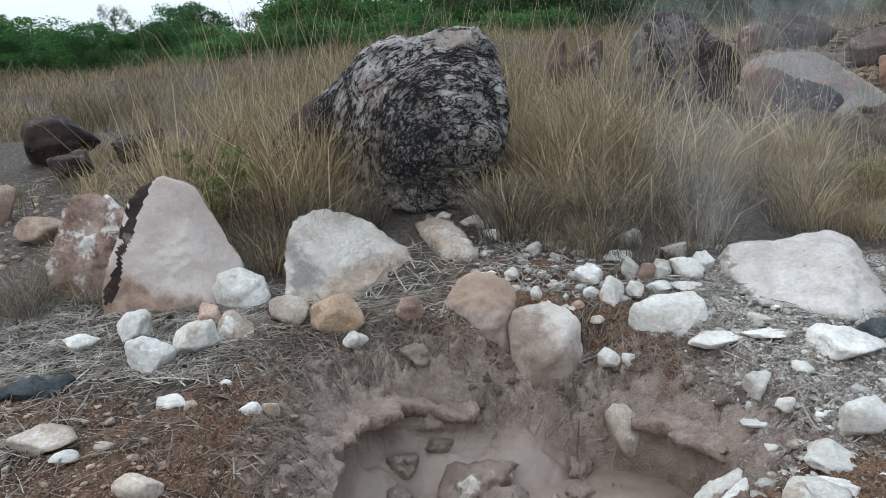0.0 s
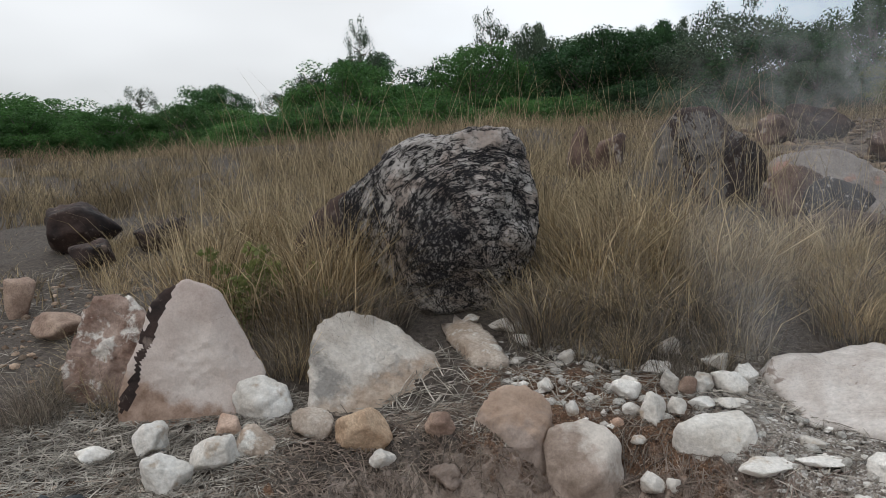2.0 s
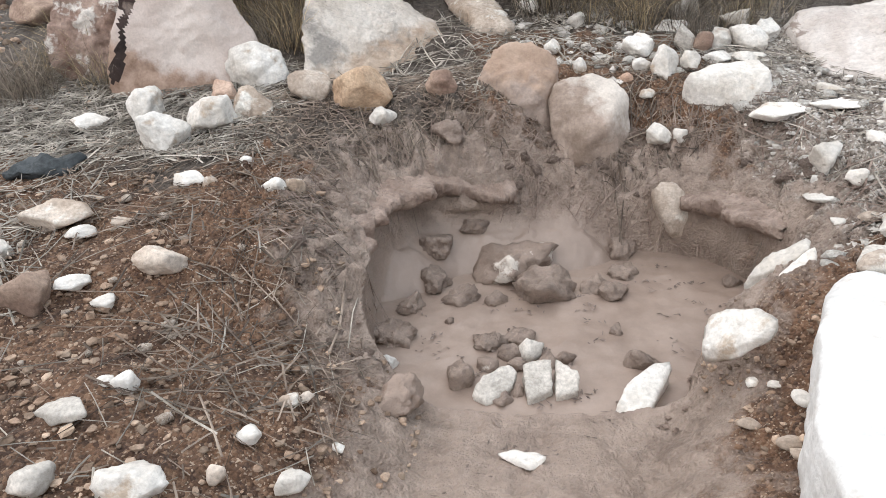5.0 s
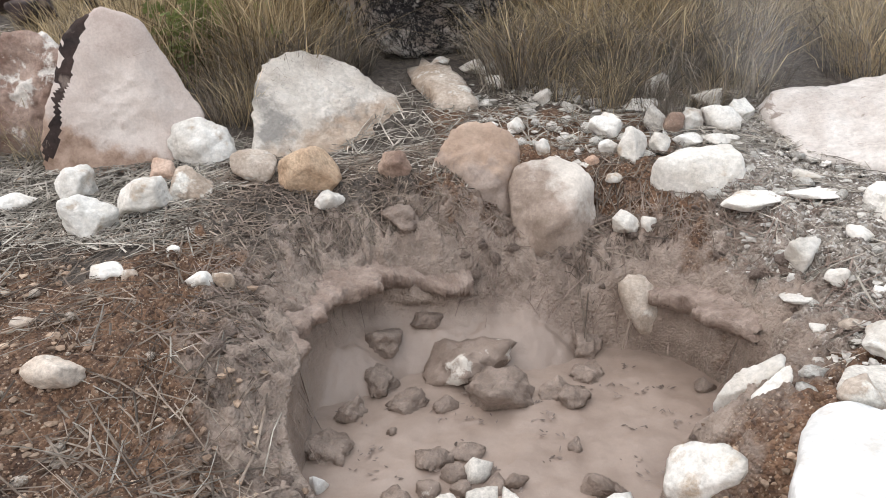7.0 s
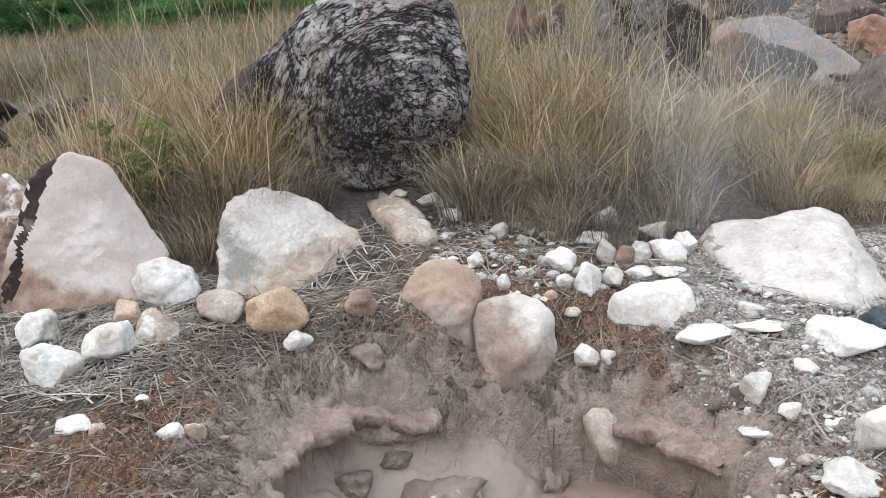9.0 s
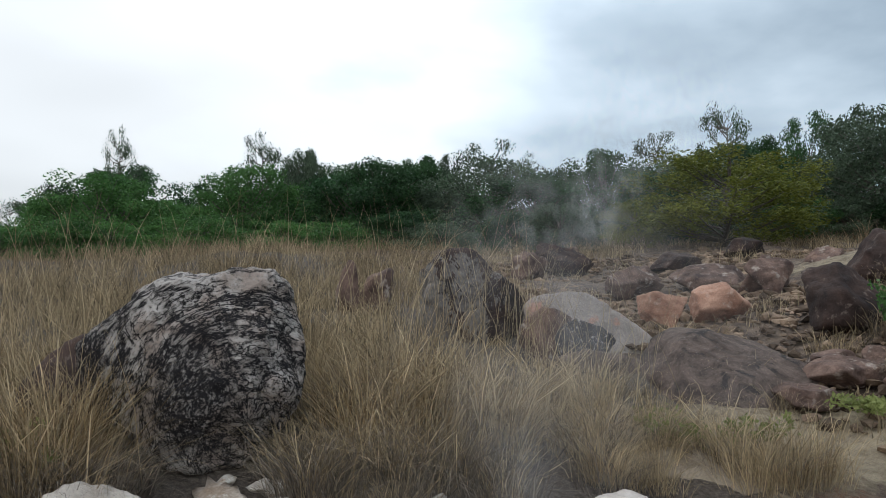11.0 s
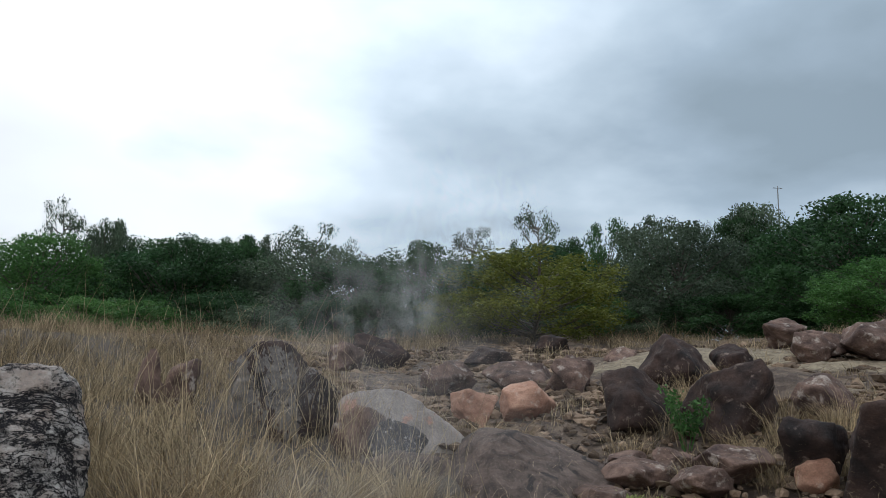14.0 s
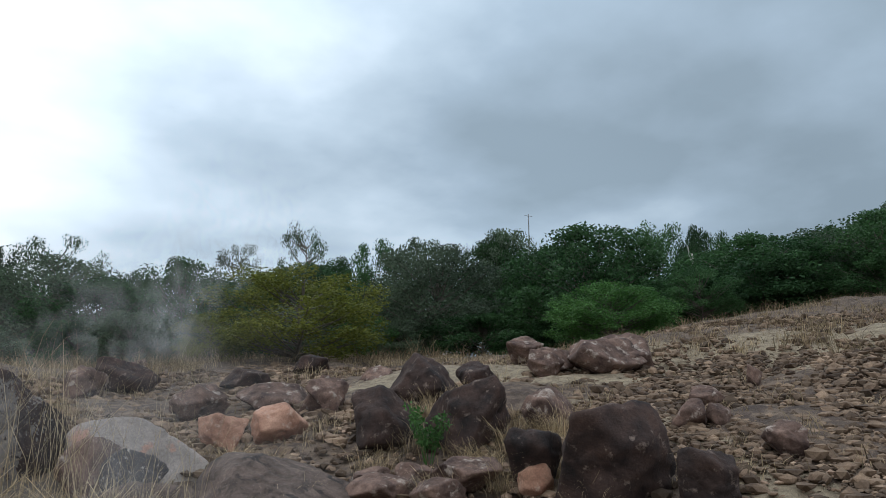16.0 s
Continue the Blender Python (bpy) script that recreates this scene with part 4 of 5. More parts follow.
lump("mud", -0.13, 2.41, 0.038, 0.032, 0.028)
lump("mud", 0.94, 2.70, 0.090, 0.076, 0.049)
lump("mud", 0.57, 2.96, 0.135, 0.115, 0.101)
lump("mud", -0.08, 2.05, 0.103, 0.088, 0.106)
lump("mud", 0.01, 2.26, 0.131, 0.111, 0.062)
lump("mud", 0.12, 2.30, 0.105, 0.089, 0.047)
lump("mud", 0.26, 2.17, 0.087, 0.074, 0.065)
lump("mud", 0.20, 2.14, 0.086, 0.073, 0.050)
lump("mud", 0.08, 2.20, 0.081, 0.069, 0.051)
lump("muddy", 0.01, 2.13, 0.087, 0.074, 0.056)
lump("grey", 0.15, 2.21, 0.092, 0.079, 0.057)
lump("mud", 0.11, 2.13, 0.066, 0.056, 0.040)
lump("mud", 0.05, 1.94, 0.074, 0.063, 0.037)
lump("mud", 0.10, 1.98, 0.057, 0.048, 0.057)
lump("muddy", -0.25, 1.83, 0.154, 0.131, 0.080)
lump("white", -0.31, 2.13, 0.056, 0.048, 0.050)
stone("white", 0.70, 1.91, 0.041, 0.035, 0.028, 4)
stone("tan", 1.04, 1.90, 0.097, 0.083, 0.066, 4)
stone("tan", 0.71, 1.75, 0.036, 0.030, 0.020, 4)
stone("white", 0.75, 1.70, 0.045, 0.031, 0.015, 4)
stone("white", 0.78, 1.61, 0.052, 0.044, 0.027, 4)
stone("tan", 0.66, 1.61, 0.058, 0.040, 0.021, 4)
stone("tan", 0.71, 1.49, 0.061, 0.046, 0.025, 4)
stone("tan", 0.72, 1.44, 0.047, 0.039, 0.022, 4)
stone("white", 1.21, 3.95, 0.159, 0.135, 0.095, 2)
stone("white", 1.22, 3.73, 0.168, 0.143, 0.111, 2)
stone("white", 1.33, 3.82, 0.134, 0.114, 0.091, 2)
stone("white", 1.09, 3.71, 0.105, 0.089, 0.097, 2)
stone("brown", 1.01, 3.70, 0.087, 0.074, 0.090, 2)
stone("grey", 0.93, 3.72, 0.102, 0.087, 0.110, 2)
stone("white", 0.71, 3.66, 0.144, 0.122, 0.094, 2)
stone("white", 0.69, 3.48, 0.077, 0.066, 0.063, 2)
stone("white", 0.79, 3.44, 0.122, 0.104, 0.127, 2)
stone("white", 0.91, 3.50, 0.083, 0.071, 0.085, 2)
stone("white", 1.04, 3.57, 0.123, 0.105, 0.044, 2)
stone("white", 1.19, 3.59, 0.154, 0.131, 0.039, 2)
stone("white", 0.70, 3.33, 0.072, 0.061, 0.038, 2)
stone("white", 0.73, 3.16, 0.109, 0.093, 0.089, 2)
stone("white", 0.81, 3.15, 0.058, 0.050, 0.051, 2)
stone("pink", 0.62, 3.41, 0.063, 0.053, 0.043, 2)
stone("white", 0.42, 3.47, 0.061, 0.052, 0.079, 2)
stone("white", 0.32, 3.74, 0.080, 0.068, 0.059, 2)
stone("white", 1.18, 3.08, 0.244, 0.158, 0.047, 2)
stone("white", 1.39, 3.07, 0.207, 0.117, 0.035, 2)
stone("white", 1.23, 2.74, 0.111, 0.094, 0.101, 2)
stone("white", 1.68, 2.92, 0.286, 0.243, 0.105, 2)
stone("white", 1.45, 2.34, 0.162, 0.138, 0.143, 2)
stone("white", 1.27, 2.19, 0.172, 0.146, 0.075, 2)
stone("white", 1.41, 3.23, 0.090, 0.076, 0.037, 2)
stone("white", 1.29, 2.62, 0.064, 0.055, 0.054, 2)
stone("white", 1.19, 2.70, 0.033, 0.028, 0.047, 2)
stone("white", 1.43, 2.78, 0.090, 0.076, 0.051, 2)
stone("white", 1.20, 2.63, 0.129, 0.088, 0.028, 2)
stone("white", 1.21, 2.02, 0.127, 0.105, 0.040, 2)
stone("white", 1.20, 2.46, 0.071, 0.061, 0.031, 2)
stone("tan", 1.25, 2.39, 0.079, 0.067, 0.028, 2)
stone("tan", 1.17, 2.57, 0.074, 0.063, 0.032, 2)
stone("white", -0.07, 4.53, 0.119, 0.101, 0.059, 3)
stone("white", 0.11, 4.45, 0.134, 0.114, 0.074, 3)
stone("white", 0.23, 4.26, 0.096, 0.082, 0.057, 3)
stone("white", 0.22, 4.45, 0.150, 0.127, 0.068, 3)
stone("white", 0.46, 4.05, 0.092, 0.078, 0.069, 3)
stone("white", 0.90, 3.94, 0.147, 0.125, 0.060, 3)
stone("white", 0.73, 3.70, 0.111, 0.094, 0.088, 3)
stone("grey", 1.01, 4.10, 0.107, 0.091, 0.115, 3)
stone("dark", -3.82, 6.99, 0.727, 0.654, 0.491, 3)
stone("dark", -2.96, 6.91, 0.446, 0.401, 0.294, 3)
stone("dark", -3.40, 6.43, 0.413, 0.371, 0.224, 3)
stone("brown", -3.19, 5.04, 0.194, 0.165, 0.254, 3)
stone("brown", -2.65, 4.56, 0.313, 0.266, 0.159, 3)
COUNT[0] += 1
stone("red", 1.19, 9.00, 0.338, 0.304, 0.596, -24)
stone("red", 1.49, 9.00, 0.343, 0.308, 0.524, -24)
COUNT[0] += 1
COUNT[0] += 1
COUNT[0] += 1
stone("rust", 4.72, 8.10, 0.503, 0.452, 0.407, -24)
stone("rust", 5.43, 8.01, 0.613, 0.551, 0.449, -24)
stone("red", 6.91, 10.45, 0.703, 0.633, 0.246, -24)
stone("red", 6.66, 8.90, 0.651, 0.586, 0.475, -24)
stone("red", 5.87, 10.92, 0.787, 0.708, 0.435, -24)
stone("red", 4.38, 5.35, 0.496, 0.422, 0.196, -24)
stone("red", 5.12, 5.83, 0.458, 0.412, 0.144, -24)
stone("red", 5.09, 4.92, 0.467, 0.420, 0.221, -24)
stone("red", 7.53, 17.53, 0.828, 0.746, 0.414, -24)
stone("dark", 7.63, 7.73, 0.956, 0.860, 0.662, -30)
stone("dark", 8.39, 7.42, 0.583, 0.525, 0.416, -30)
stone("dark", 5.86, 6.56, 0.685, 0.616, 0.652, -30)
stone("dark", 6.39, 5.70, 0.835, 0.751, 0.694, -30)
stone("red", 7.25, 5.32, 0.602, 0.542, 0.423, -30)
stone("red", 9.78, 7.27, 0.562, 0.506, 0.402, -30)
stone("red", 10.46, 6.66, 1.160, 1.044, 0.541, -30)
stone("dark", 5.93, 3.65, 0.977, 0.880, 0.747, -46)
stone("dark", 5.98, 2.80, 0.511, 0.460, 0.443, -46)
stone("dark", 5.76, 4.39, 0.498, 0.448, 0.502, -46)
stone("rust", 5.64, 4.28, 0.319, 0.287, 0.255, -46)
stone("red", 7.87, 3.89, 0.368, 0.332, 0.310, -46)
stone("red", 8.09, 3.68, 0.263, 0.237, 0.213, -46)
stone("red", 10.18, 4.11, 0.200, 0.180, 0.281, -46)
stone("red", 7.32, 2.72, 0.377, 0.339, 0.292, -46)
stone("red", 10.89, 6.58, 1.103, 0.993, 0.574, -46)
stone("red", 11.28, 8.17, 0.551, 0.496, 0.321, -46)
stone("red", 8.93, 4.22, 0.435, 0.391, 0.214, -46)
stone("white", 0.10, 1.64, 0.120, 0.060, 0.022, -20)
stone("dark", -0.95, 5.35, 0.75, 0.55, 0.62, 10)

stone("red", 5.48, 10.25, 0.855, 0.727, 0.513, 25)
stone("red", 6.65, 9.97, 1.059, 0.900, 0.397, -20)
stone("dark", 6.12, 14.29, 1.149, 0.976, 0.632, -5)
stone("red", 6.60, 8.66, 0.561, 0.476, 0.480, -20)
stone("red", 4.87, 5.50, 0.485, 0.412, 0.243, 10)
stone("red", 4.49, 5.83, 0.324, 0.275, 0.189, -5)
stone("red", 5.45, 4.93, 0.594, 0.505, 0.270, -25)
stone("red", 5.29, 5.44, 0.390, 0.331, 0.195, -40)
stone("red", 10.27, 7.50, 0.848, 0.721, 0.377, 35)
stone("red", 11.82, 9.24, 0.780, 0.663, 0.557, -25)
stone("dark", 7.90, 12.88, 0.894, 0.760, 0.335, -45)
stone("red", 5.11, 13.53, 0.640, 0.544, 0.534, 25)
stone("red", 8.85, 10.24, 0.600, 0.510, 0.300, 35)
stone("dark", 9.89, 13.56, 0.871, 0.740, 0.373, 5)


# ---- trees ----
def tube(path, radii, sides=6):
    verts, faces = [], []
    for k, (p, r) in enumerate(zip(path, radii)):
        t = (path[min(k + 1, len(path) - 1)] - path[max(k - 1, 0)]).normalized()
        a = t.orthogonal().normalized()
        b = t.cross(a)
        for j in range(sides):
            q = 2 * math.pi * j / sides
            verts.append(p + (a * math.cos(q) + b * math.sin(q)) * r)
        if k:
            for j in range(sides):
                o, u = (k - 1) * sides, k * sides
                faces.append((o + j, o + (j + 1) % sides, u + (j + 1) % sides, u + j))
    return verts, faces


def leaves(centres, spreads, each, size, rng):
    """Leaf sprays in rounded clumps round each centre, thicker towards the clump's skin."""
    verts, faces = [], []
    for c, s in zip(centres, spreads):
        way = rng.normal(size=(each, 3))
        way /= np.linalg.norm(way, axis=1, keepdims=True)
        pts = np.array(c) + way * (rng.random((each, 1)) ** .45) * np.array([s, s, s * .62])
        a = rng.normal(size=(each, 3))
        a /= np.linalg.norm(a, axis=1, keepdims=True)
        b = np.cross(a, rng.normal(size=(each, 3)))
        b /= np.linalg.norm(b, axis=1, keepdims=True)
        l, w = size * rng.uniform(.6, 1.4, (each, 1)), size * rng.uniform(.4, .75, (each, 1))
        n0 = len(verts)
        verts += np.stack([pts - a * l / 2, pts + b * w / 2, pts + a * l / 2, pts - b * w / 2], 1).reshape(-1, 3).tolist()
        faces += [(n0 + 4 * k, n0 + 4 * k + 1, n0 + 4 * k + 2, n0 + 4 * k + 3) for k in range(each)]
    return verts, faces


def make_tree(seed, kind, mat):
    """A tree one metre tall and one metre wide at its crown, to be scaled: trunk, limbs and a ragged crown."""
    rng = np.random.default_rng(seed)
    root = new("tree")
    lean = Vector((rng.uniform(-.06, .06), rng.uniform(-.06, .06), 0))
    top = .84 if kind == "sparse" else .80
    trunk = [Vector((0, 0, -.02)) + lean * k + Vector((rng.uniform(-.012, .012), rng.uniform(-.012, .012), top * k)) for k in np.linspace(0, 1, 7)]
    tv, tf = tube(trunk, np.linspace(.016, .004, 7))
    ends, spread = [], []
    count = 46 if kind == "sparse" else 120 if kind == "green" else 64
    low = kind in ("green", "yellow")
    for k in range(count):
        ang = k * 2.4 + rng.uniform(-.5, .5)
        if kind == "sparse":
            u = rng.uniform(.42, 1)
            at = trunk[0].lerp(trunk[-1], u)
            reach = rng.uniform(.22, .55) * (1.1 - .6 * max(0, u - .55) / .45)
            tip = at + Vector((math.cos(ang) * reach, math.sin(ang) * reach, rng.uniform(.04, .17)))
        else:
            up = rng.uniform(-.75, 1)
            out = math.sqrt(1 - up * up) * rng.uniform(.62, 1.0)
            mid_z, tall = (.44, .48) if low else (.56, .42)
            tip = Vector((math.cos(ang) * out * .5, math.sin(ang) * out * .5, mid_z + up * tall * rng.uniform(.8, 1.02)))
            at = trunk[0].lerp(trunk[-1], min(.95, max(.12, (tip.z - .12) / top * .8)))
        mid = at.lerp(tip, .55) + Vector((0, 0, -.015))
        v, f = tube([at, mid, tip], [.006, .004, .0015], 4)
        o = len(tv)
        tv += v
        tf += [tuple(i + o for i in q) for q in f]
        ends.append(tip)
        spread.append(rng.uniform(.06, .11) if kind == "sparse" else rng.uniform(.07, .13))
        if kind != "sparse" and k % 2:
            ends.append(at.lerp(tip, .6) + Vector((0, 0, .03)))
            spread.append(.12)
    bark = mesh_object("trunk", tv, tf, BARK, parent=root)
    lv, lf = leaves(ends, spread, 120 if kind == "sparse" else 190, .018 if kind == "sparse" else .021, rng)
    crown = mesh_object("crown", lv, lf, mat, smooth=False, parent=root)
    return root


TREES = {}
for kind, mats in (("sparse", (LEAF_GREY, LEAF_DARK, LEAF_GREY)), ("dense", (LEAF_DARK, LEAF_GREY, LEAF_DARK, LEAF_DARK)), ("green", (LEAF_GREEN, LEAF_DARK)), ("yellow", (LEAF_YELLOW,))):
    for j, mat in enumerate(mats):
        TREES.setdefault(kind, []).append(make_tree(300 + 17 * j + len(kind), kind, mat))
TREE_LABELS = {"sparse": "tall thin tree with an open grey-green crown", "dense": "dark green leafy tree in the wood", "green": "fresh green bushy tree with a dense crown", "yellow": "yellow-green rounded shrub on the slope"}
USED = set()


def tree(kind, x, y, height, width, pick=0, sink=0.0):
    rng = np.random.default_rng(int(abs(x * 31 + y * 57) * 10))
    pool = TREES[kind]
    src = pool[pick % len(pool)]
    m = pose(x, y, float(ground_height(np.float64(x), np.float64(y))) - .1 - sink, 0, 0, rng.uniform(0, 360))
    if (kind, pick % len(pool)) not in USED:
        USED.add((kind, pick % len(pool)))
        ob = src
        ob.matrix_basis = m
    else:
        ob = copy_thing(src, m)
    ob.scale = (width, width, height)
    shrub = kind == "yellow" or height < 3.4
    ob.name = "shrub" if shrub else "tree"
    return tagged(ob, TREE_LABELS[kind], "shrub" if shrub else "tree", "trees of the wood")


tree("dense", -29.5, 52.2, 4.4, 8.7, 1)
tree("sparse", -19.0, 41.9, 5.4, 2.9, 2)
tree("dense", -16.2, 45.2, 5.9, 6.4, 3)
tree("sparse", -11.7, 42.4, 5.3, 2.2, 4)
tree("dense", -9.6, 42.9, 5.9, 4.6, 5)
tree("sparse", -6.1, 39.5, 8.4, 2.3, 6)
tree("dense", -6.0, 41.6, 6.6, 7.1, 7)
tree("dense", -2.5, 39.9, 5.2, 5.9, 8)
tree("dense", 2.9, 43.9, 8.0, 3.8, 9)
tree("dense", 5.0, 41.7, 6.6, 5.8, 10)
tree("dense", 9.8, 42.9, 7.8, 4.5, 11)
tree("sparse", 0.9, 45.3, 9.5, 4.3, 12)
tree("dense", 3.0, 44.2, 8.0, 3.5, 13)
tree("dense", 5.4, 42.9, 6.9, 4.1, 14)
tree("sparse", 7.6, 45.6, 8.4, 3.0, 15)
tree("dense", 9.5, 43.2, 7.7, 4.3, 16)
tree("dense", 11.6, 43.7, 8.1, 3.5, 17)
tree("sparse", 13.9, 43.1, 9.4, 6.3, 18)
tree("dense", 17.4, 40.7, 6.9, 4.3, 19)
tree("dense", 20.8, 43.5, 7.4, 3.8, 20)
tree("sparse", 20.1, 34.9, 8.1, 3.9, 21)
tree("sparse", 24.2, 34.6, 9.9, 4.0, 22)
tree("dense", 24.5, 31.9, 6.9, 3.9, 23)
tree("dense", 26.0, 30.7, 7.7, 4.2, 24)
tree("dense", 26.6, 27.4, 7.2, 5.2, 25)
tree("sparse", 29.4, 27.4, 7.5, 2.3, 26)
tree("dense", 26.2, 22.0, 6.3, 3.8, 27)
tree("green", 22.7, 14.8, 5.3, 6.6, 29)
tree("dense", 26.4, 21.5, 6.5, 4.2, 29)
tree("dense", 31.8, 17.0, 6.9, 4.2, 30)
tree("dense", 41.7, 19.7, 9.0, 3.5, 31)
tree("dense", 40.6, 17.2, 8.2, 3.6, 32)
tree("dense", 41.2, 15.6, 7.9, 4.1, 33)
tree("dense", 43.7, 14.7, 8.0, 3.8, 34)
tree("dense", 40.4, 11.7, 6.9, 4.2, 35)
tree("dense", 42.8, 10.5, 7.2, 5.5, 36)
tree("dense", 43.3, 8.3, 7.0, 6.2, 37)
tree("dense", -34.2, 49.3, 2.7, 8.3, 38)
tree("dense", -26.4, 42.5, 2.7, 5.7, 39)
tree("yellow", 12.1, 17.4, 3.1, 5.3, 40)
tree("yellow", 10.6, 19.5, 1.7, 2.0, 41)
tree("green", 18.8, 11.6, 2.0, 3.8, 42)
tree("dense", 21.8, 10.3, 2.0, 2.4, 43)
tree("dense", 24.4, 9.3, 2.2, 2.9, 44)
tree("dense", 26.9, 8.0, 2.7, 3.0, 45)

# the wood's undergrowth, from side to side behind the crest
hedge = np.random.default_rng(77)
for k in range(46):
    az = radians(-42 + k * 2.75 + hedge.uniform(-1, 1))
    r = hedge.uniform(29, 37) if az < .75 else hedge.uniform(27, 34)
    low = .62 if az < -.25 else .85 if az > 1.05 else 1.0
    tree("dense" if az > .12 and hedge.random() < .9 else "green", r * math.sin(az), r * math.cos(az), hedge.uniform(4.0, 5.4) * low, hedge.uniform(5.0, 6.5), 2 * k + (az > .12), .5)


for k in range(26):
    az = radians(-40 + k * 4.6 + hedge.uniform(-1.5, 1.5))
    r = hedge.uniform(25.5, 28)
    tree("green" if az < .12 or hedge.random() < .12 else "dense", r * math.sin(az), r * math.cos(az), hedge.uniform(1.6, 2.6), hedge.uniform(3.0, 4.4), 2 * k + (az > .12), .35)


def bare_tree(x, y, height, lean, seed):
    """A dead tree: pale trunk forking into a few bare limbs."""
    g = np.random.default_rng(seed)
    root = new("dead_tree")
    root.matrix_basis = pose(x, y, float(ground_height(np.float64(x), np.float64(y))) - .1)
    path = [Vector((lean * q * height + g.uniform(-.06, .06), g.uniform(-.06, .06), height * q)) for q in np.linspace(0, 1, 6)]
    v, f = tube(path, np.linspace(.12, .035, 6))
    mesh_object("trunk", v, f, PALE_BARK, parent=root)
    for k in range(4):
        at = path[2 + k % 3]
        tip = at + Vector((g.uniform(-.9, .9), g.uniform(-.4, .4), g.uniform(.7, 1.5)))
        v, f = tube([at, at.lerp(tip, .5) + Vector((g.uniform(-.1, .1), 0, 0)), tip], [.05, .035, .015], 5)
        mesh_object("limb", v, f, PALE_BARK, parent=root)
    return tagged(root, "dead tree with a bare white trunk before the wood", "tree", "trees of the wood")


PALE_BARK = material("white_bark", (.50, .48, .45), (.68, .66, .62), 3, .9, .3, 30)
bare_tree(28.0, 13.5, 4.2, 0.02, 280)
bare_tree(28.3, 12.9, 3.5, 0.05, 283)
bare_tree(28.6, 12.1, 3.4, -0.04, 286)


# ---- grass ----
def blades(points, heights, width, lean, rng, droop=.35, fan=0.0, mid=(0, 0)):
    """Tapered, bending blades: two bends each."""
    p0, h = np.array(points, dtype=float), np.array(heights, dtype=float)[:, None]
    count = len(p0)
    ang, side = rng.uniform(0, 6.283, count), rng.uniform(0, 6.283, count)
    flat = np.zeros(count)
    lean = lean * rng.uniform(.5, 1.5, (count, 1))
    ang = np.where(rng.random(count) < fan, np.arctan2(p0[:, 1] - mid[1], p0[:, 0] - mid[0]) + rng.normal(size=count) * .5, ang)
    out = np.stack([np.cos(ang), np.sin(ang), flat], 1) * rng.uniform(.2, 1, (count, 1)) * lean * h
    s = np.stack([np.cos(side), np.sin(side), flat], 1) * width * rng.uniform(.5, 1.4, (count, 1))
    up = np.array([[0, 0, 1.0]])
    rows = []
    for q, tw in ((0, 1), (.45, .8), (.8, .5)):
        c = p0 + up * h * q * (1 - droop * lean * q * .5) + out * q ** 1.8
        rows += [c - s * tw / 2, c + s * tw / 2]
    rows.append(p0 + up * h * (1 - droop * lean * .7) + out * 1.12)
    verts = np.stack(rows, 1).reshape(-1, 3)
    n0 = np.arange(count) * 7
    quads = np.concatenate([np.stack([n0, n0 + 1, n0 + 3, n0 + 2], 1), np.stack([n0 + 2, n0 + 3, n0 + 5, n0 + 4], 1)]).tolist()
    return verts.tolist(), quads + np.stack([n0 + 4, n0 + 5, n0 + 6], 1).tolist()


def make_tussock(seed, mat, tip, count, height, spread, width, lean):
    rng = np.random.default_rng(seed)
    pts = np.zeros((count, 3))
    pts[:, :2] = rng.normal(size=(count, 2)) * spread
    pts[:, 2] = -.03
    bright = count // 4
    tall = rng.uniform(.25, 1.0, count) * height * .9
    wide = np.full((count, 1), width)
    tall[:bright] = rng.uniform(.6, 1.15, bright) * height
    wide[:bright] *= 1.7
    v, f = blades(pts, tall, wide, lean, rng, .45, .65)
    ob = mesh_object("grass_tussock", v, f, mat, smooth=False)
    ob.data.materials.append(tip)
    ob.data.polygons.foreach_set("material_index", np.tile(np.arange(count) < bright, 3).astype(np.int32))
    return ob


TUSSOCKS = [make_tussock(500 + k, mat, GRASS_GREY if mat is GRASS_GREY and k == 4 else GRASS_PALE, 200, h, .11, .0042, lean) for k, (mat, h, lean) in enumerate(
    ((GRASS_DRY, .90, .8), (GRASS_DRY, .75, 1.1), (GRASS_GREY, .75, 1.1), (GRASS_DRY, 1.05, .6), (GRASS_GREY, .6, 1.4), (GRASS_PALE, .8, 1.0), (GRASS_PALE, .6, 1.3)))]
PLACED = set()


def tussock(x, y, pick, size=1.0):
    rng = np.random.default_rng(int(abs(x * 731 + y * 997) * 10))
    src = TUSSOCKS[pick]
    m = pose(x, y, surface(x, y), 0, 0, rng.uniform(0, 360))
    if pick in PLACED:
        ob = copy_thing(src, m)
    else:
        ob, src.matrix_basis = src, m
        PLACED.add(pick)
    ob.scale = (size, size, size)
    text = "tall dry straw-coloured grass tussock" if pick in (0, 1, 3) else "bleached pale straw grass tussock" if pick > 4 else "grey weathered drooping grass tussock"
    return tagged(ob, text, "grass", "grass tussocks")


rng = np.random.default_rng(9)


def grass_patch(count, x0, x1, y0, y1, picks, lo=.8, hi=1.15):
    for _ in range(count):
        tussock(rng.uniform(x0, x1), rng.uniform(y0, y1), picks[rng.integers(len(picks))], rng.uniform(lo, hi))


